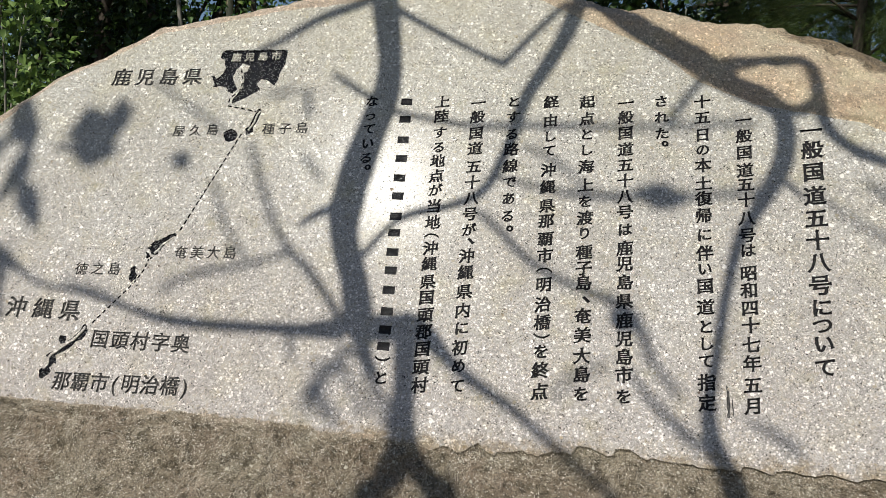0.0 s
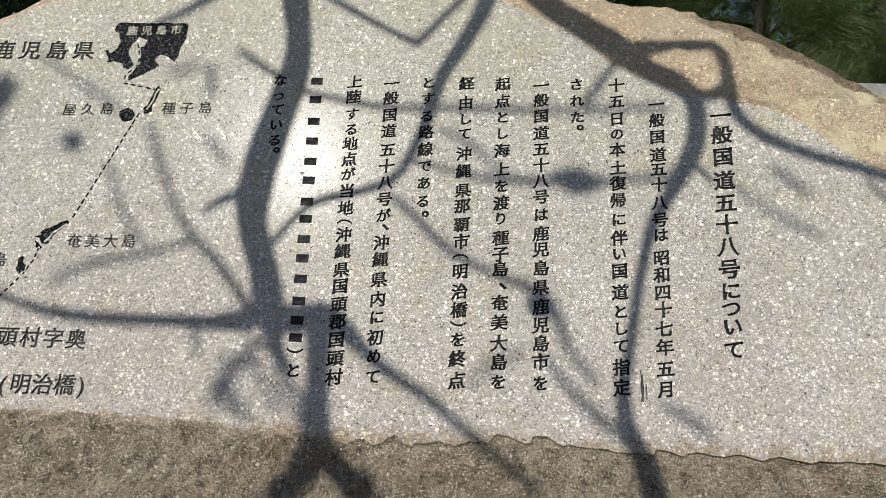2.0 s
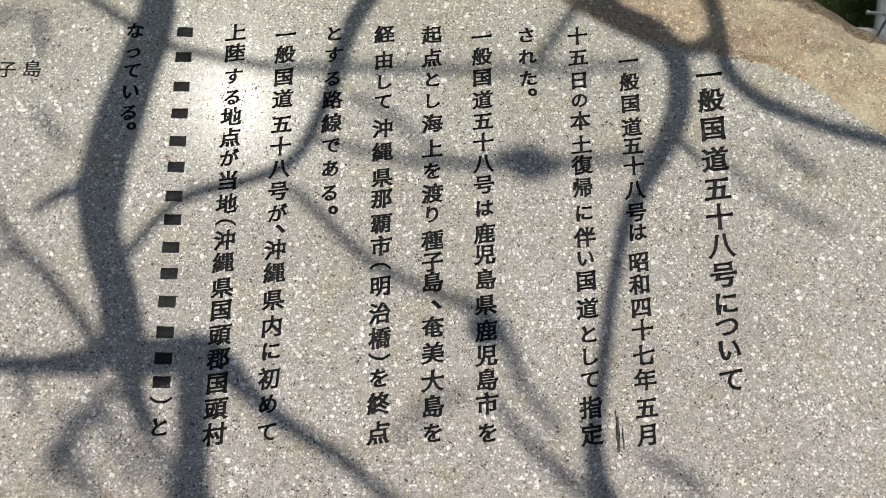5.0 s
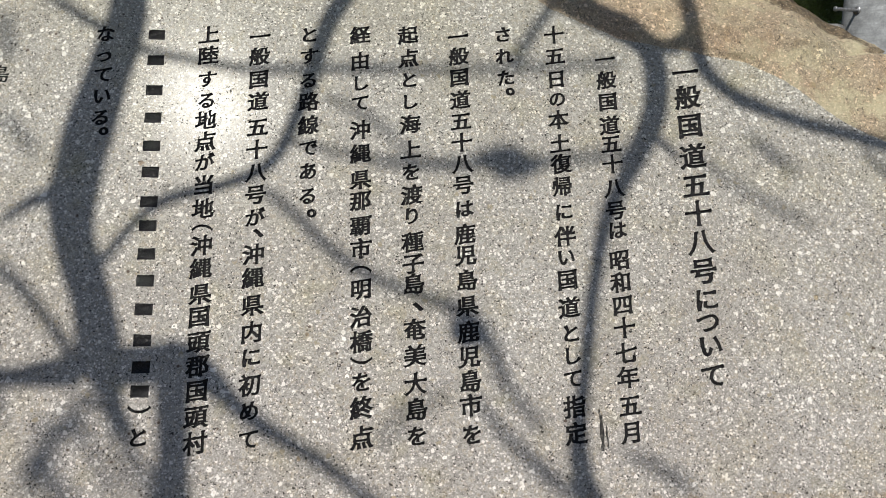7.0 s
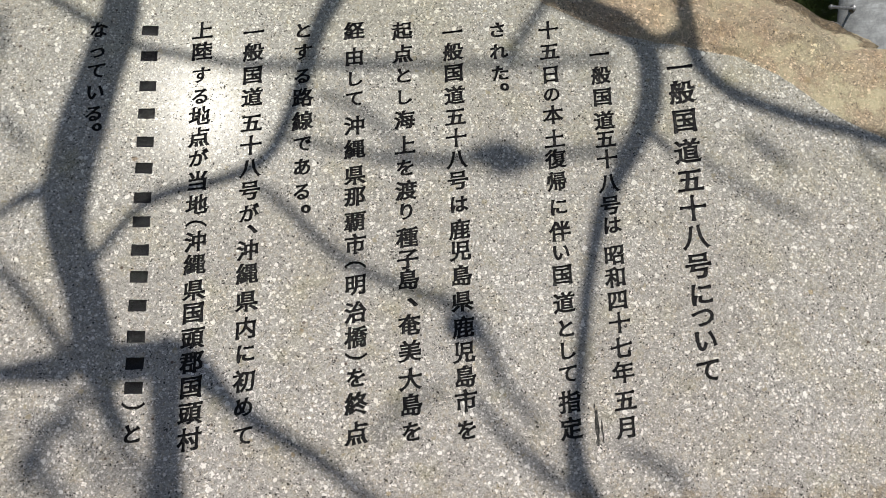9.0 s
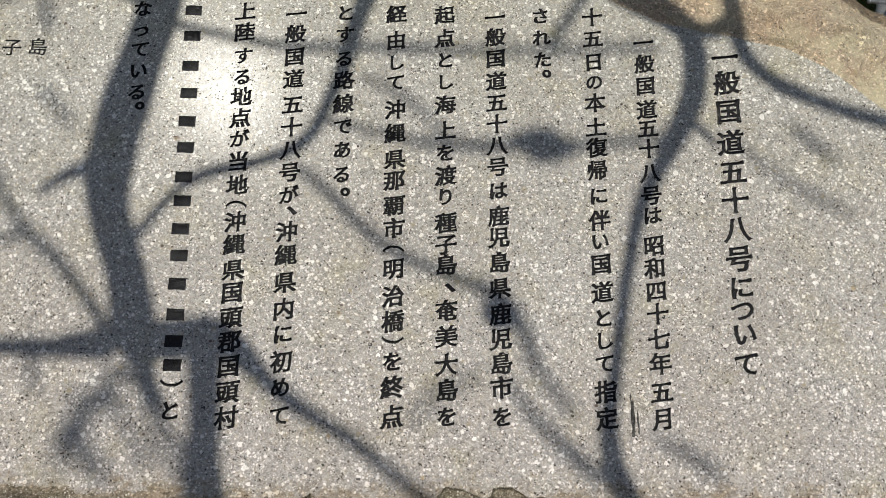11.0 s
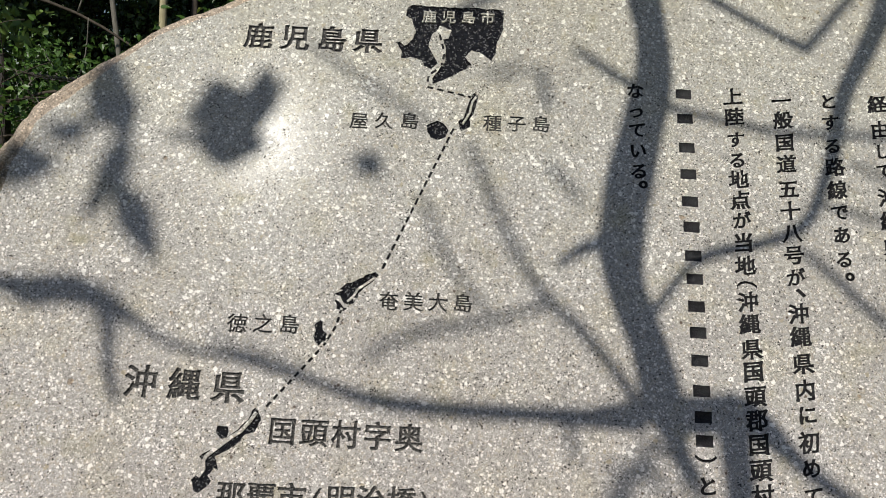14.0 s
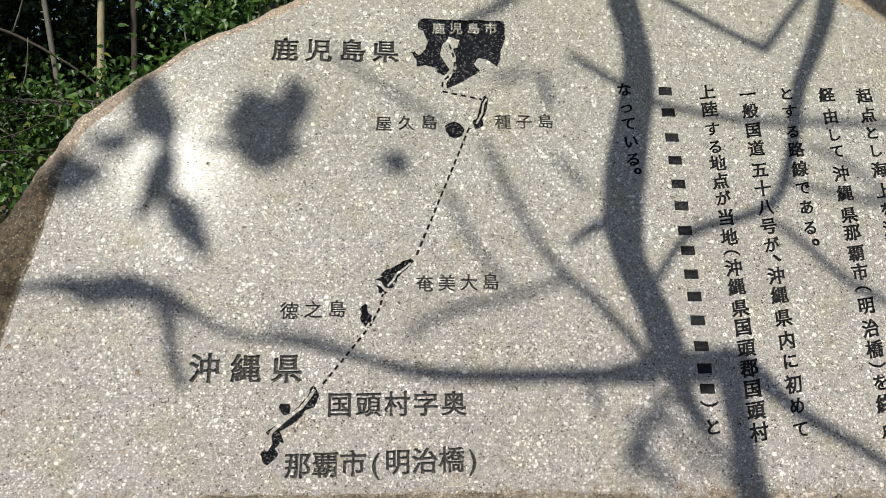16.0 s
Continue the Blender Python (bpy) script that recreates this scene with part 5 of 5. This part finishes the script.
for x, y, h, r, seed, low, wide, count in ((2.4, 9.0, 8.5, 0.13, 21, 0.3, 2.2, 40000), (4.3, 6.3, 8.0, 0.13, 22, 0.2, 2.5, 190000),
                                           (6.0, 10.5, 9.0, 0.16, 23, 0.3, 2.6, 36000), (3.4, 11.5, 9.0, 0.15, 24, 0.3, 2.6, 34000),
                                           (3.3, 7.3, 5.4, 0.06, 26, 1.0, 1.9, 170000), (3.9, 8.8, 7.0, 0.10, 29, 2.0, 2.6, 150000), (7.4, 7.9, 8.0, 0.15, 25, 0.3, 2.3, 22000)):
    pine(x, y, h, r, seed, low, wide, count, PINE)


def far_woods():
    rng = random.Random(5)
    spots = []
    for k in range(420):
        a = rng.uniform(-1.05, 1.05)
        d = rng.uniform(15, 22)
        tall = 2.6 if -0.44 < a < -0.28 else 4.6
        x, y = d * math.sin(a), d * math.cos(a)
        spots.append((x, y, ground_height(x, y) + rng.uniform(0.0, tall), rng.uniform(0.5, 1.0)))
    me = foliage(spots, 48000, 0.7, 0.15, 77, BROADLEAF)
    tagged(new("woods", me), "dark far belt of broad-leaved woods", "woods", "", "stuff")


far_woods()


# ---- chain fence, wall and pole ----
def chain_link():
    verts, faces = [], []
    around, sides = 12, 5
    for i in range(around):
        a = 2 * math.pi * i / around
        cx, cy = 0.019 * math.cos(a), 0.019 * math.sin(a)
        cy += 0.033 if math.sin(a) > 0.01 else -0.033 if math.sin(a) < -0.01 else 0.0
        for k in range(sides):
            b = 2 * math.pi * k / sides
            verts.append((cx + 0.0052 * math.cos(b) * math.cos(a), cy + 0.0052 * math.cos(b) * math.sin(a), 0.0052 * math.sin(b)))
    for i in range(around):
        j = (i + 1) % around
        for k in range(sides):
            m = (k + 1) % sides
            faces.append((i * sides + k, j * sides + k, j * sides + m, i * sides + m))
    return mesh_of("link", verts, faces, CHAIN_STEEL, True)


LINK = chain_link()


def chain(a, b, sag):
    a, b = Vector(a), Vector(b)
    ob = thing("chain", a, "weathered grey steel chain hung between low posts", "chain", "fence chains")
    count = int((b - a).length / 0.084)
    for i in range(count):
        s = (i + 0.5) / count
        p = a.lerp(b, s) - Vector((0, 0, sag * 4 * s * (1 - s)))
        way = (b - a).normalized() - Vector((0, 0, sag * 4 * (1 - 2 * s) / (b - a).length))
        turn = way.to_track_quat("Y", "Z").to_matrix().to_4x4()
        child("link", LINK, ob, Matrix.Translation(p) @ turn @ pose(0, 0, 0, 0, 90 * (i % 2) + 28, 0))
    return ob


def fence_post(x, y, top):
    g = ground_height(x, y)
    ob = thing("fence_post", (x, y, g), "short dark brown square fence post holding chains", "post", "fence posts")
    child("shaft", bm_mesh("shaft", boxed((0.11, 0.11, top - g + 0.2), (0, 0, (top - g) / 2 - 0.1), 0.008), POST_BROWN), ob, Matrix.Translation((x, y, g)))
    child("cap", bm_mesh("cap", boxed((0.125, 0.125, 0.02), (0, 0, top - g + 0.01), 0.006), POST_BROWN), ob, Matrix.Translation((x, y, g)))
    return ob


POSTS = [(-1.9, 2.75, 2.02), (-4.8, 5.48, 2.12)]
for x, y, top in POSTS:
    fence_post(x, y, top)
for (x0, y0, t0), (x1, y1, t1) in zip(POSTS, POSTS[1:]):
    for drop, sag in ((0.12, 0.05), (0.52, 0.05)):
        chain((x0 - 0.04, y0 + 0.04, t0 - drop), (x1 + 0.04, y1 - 0.04, t1 - drop), sag)


def build_wall():
    ob = thing("concrete_wall", (1.5, 2.80, 0.8), "low smooth grey concrete wall behind the stone", "wall")
    bm = bmesh.new()
    bmesh.ops.create_cube(bm, size=1.0)
    for v in bm.verts:
        v.co = Vector((v.co.x * 2.6 + (0.05 if v.co.x > 0 else 0.0), v.co.y * 0.28, v.co.z * 1.75 + 0.455))
    corner = [e for e in bm.edges if all(v.co.x > 1 and v.co.y < 0 for v in e.verts)]
    bmesh.ops.bevel(bm, geom=corner, offset=0.075, segments=1, affect="EDGES")
    bmesh.ops.bevel(bm, geom=bm.edges[:], offset=0.010, segments=2, affect="EDGES")
    child("slab", bm_mesh("slab", bm, WALL_GREY), ob, Matrix.Translation((1.5, 2.80, 0.8)))


build_wall()


def build_pole():
    x, y = 3.64, 3.70
    g = ground_height(x, y)
    ob = thing("utility_pole", (x, y, g), "round grey concrete utility pole with steel step bolts", "pole")
    verts, faces = [], []
    sides, rows = 48, 24
    for j in range(rows + 1):
        z = -0.3 + 9.3 * j / rows
        r = 0.26 - 0.011 * z
        for k in range(sides):
            a = 2 * math.pi * k / sides
            verts.append((r * math.cos(a), r * math.sin(a), z))
    for j in range(rows):
        for k in range(sides):
            m = (k + 1) % sides
            faces.append((j * sides + k, j * sides + m, (j + 1) * sides + m, (j + 1) * sides + k))
    faces.append(tuple(range(rows * sides, (rows + 1) * sides)))
    child("shaft", mesh_of("shaft", verts, faces, POLE_GREY, True), ob, Matrix.Translation((x, y, g)))
    for n, z in enumerate((2.31, 3.21, 3.66, 4.11)):
        turn = 201 if n % 2 == 0 else 21
        base = Matrix.Translation((x, y, z)) @ pose(0, 0, 0, 0, 0, turn)
        rod = tube([(Vector((0.20, 0, 0)), 0.011), (Vector((0.30, 0, 0)), 0.011), (Vector((0.45, 0, 0)), 0.011)], 10)
        bolt = child("step_bolt", mesh_of("step_bolt", *rod, GALVANISED, True), ob, base, "galvanised steel step bolt")
        head = tube([(Vector((0.440, 0, 0)), 0.016), (Vector((0.448, 0, 0)), 0.017), (Vector((0.454, 0, 0)), 0.014)], 12)
        child("bolt_head", mesh_of("bolt_head", *head, GALVANISED, True), bolt, base)
        collar = tube([(Vector((0.22, 0, 0)), 0.028), (Vector((0.25, 0, 0)), 0.026)], 12)
        child("collar", mesh_of("collar", *collar, GALVANISED, True), bolt, base)


build_pole()
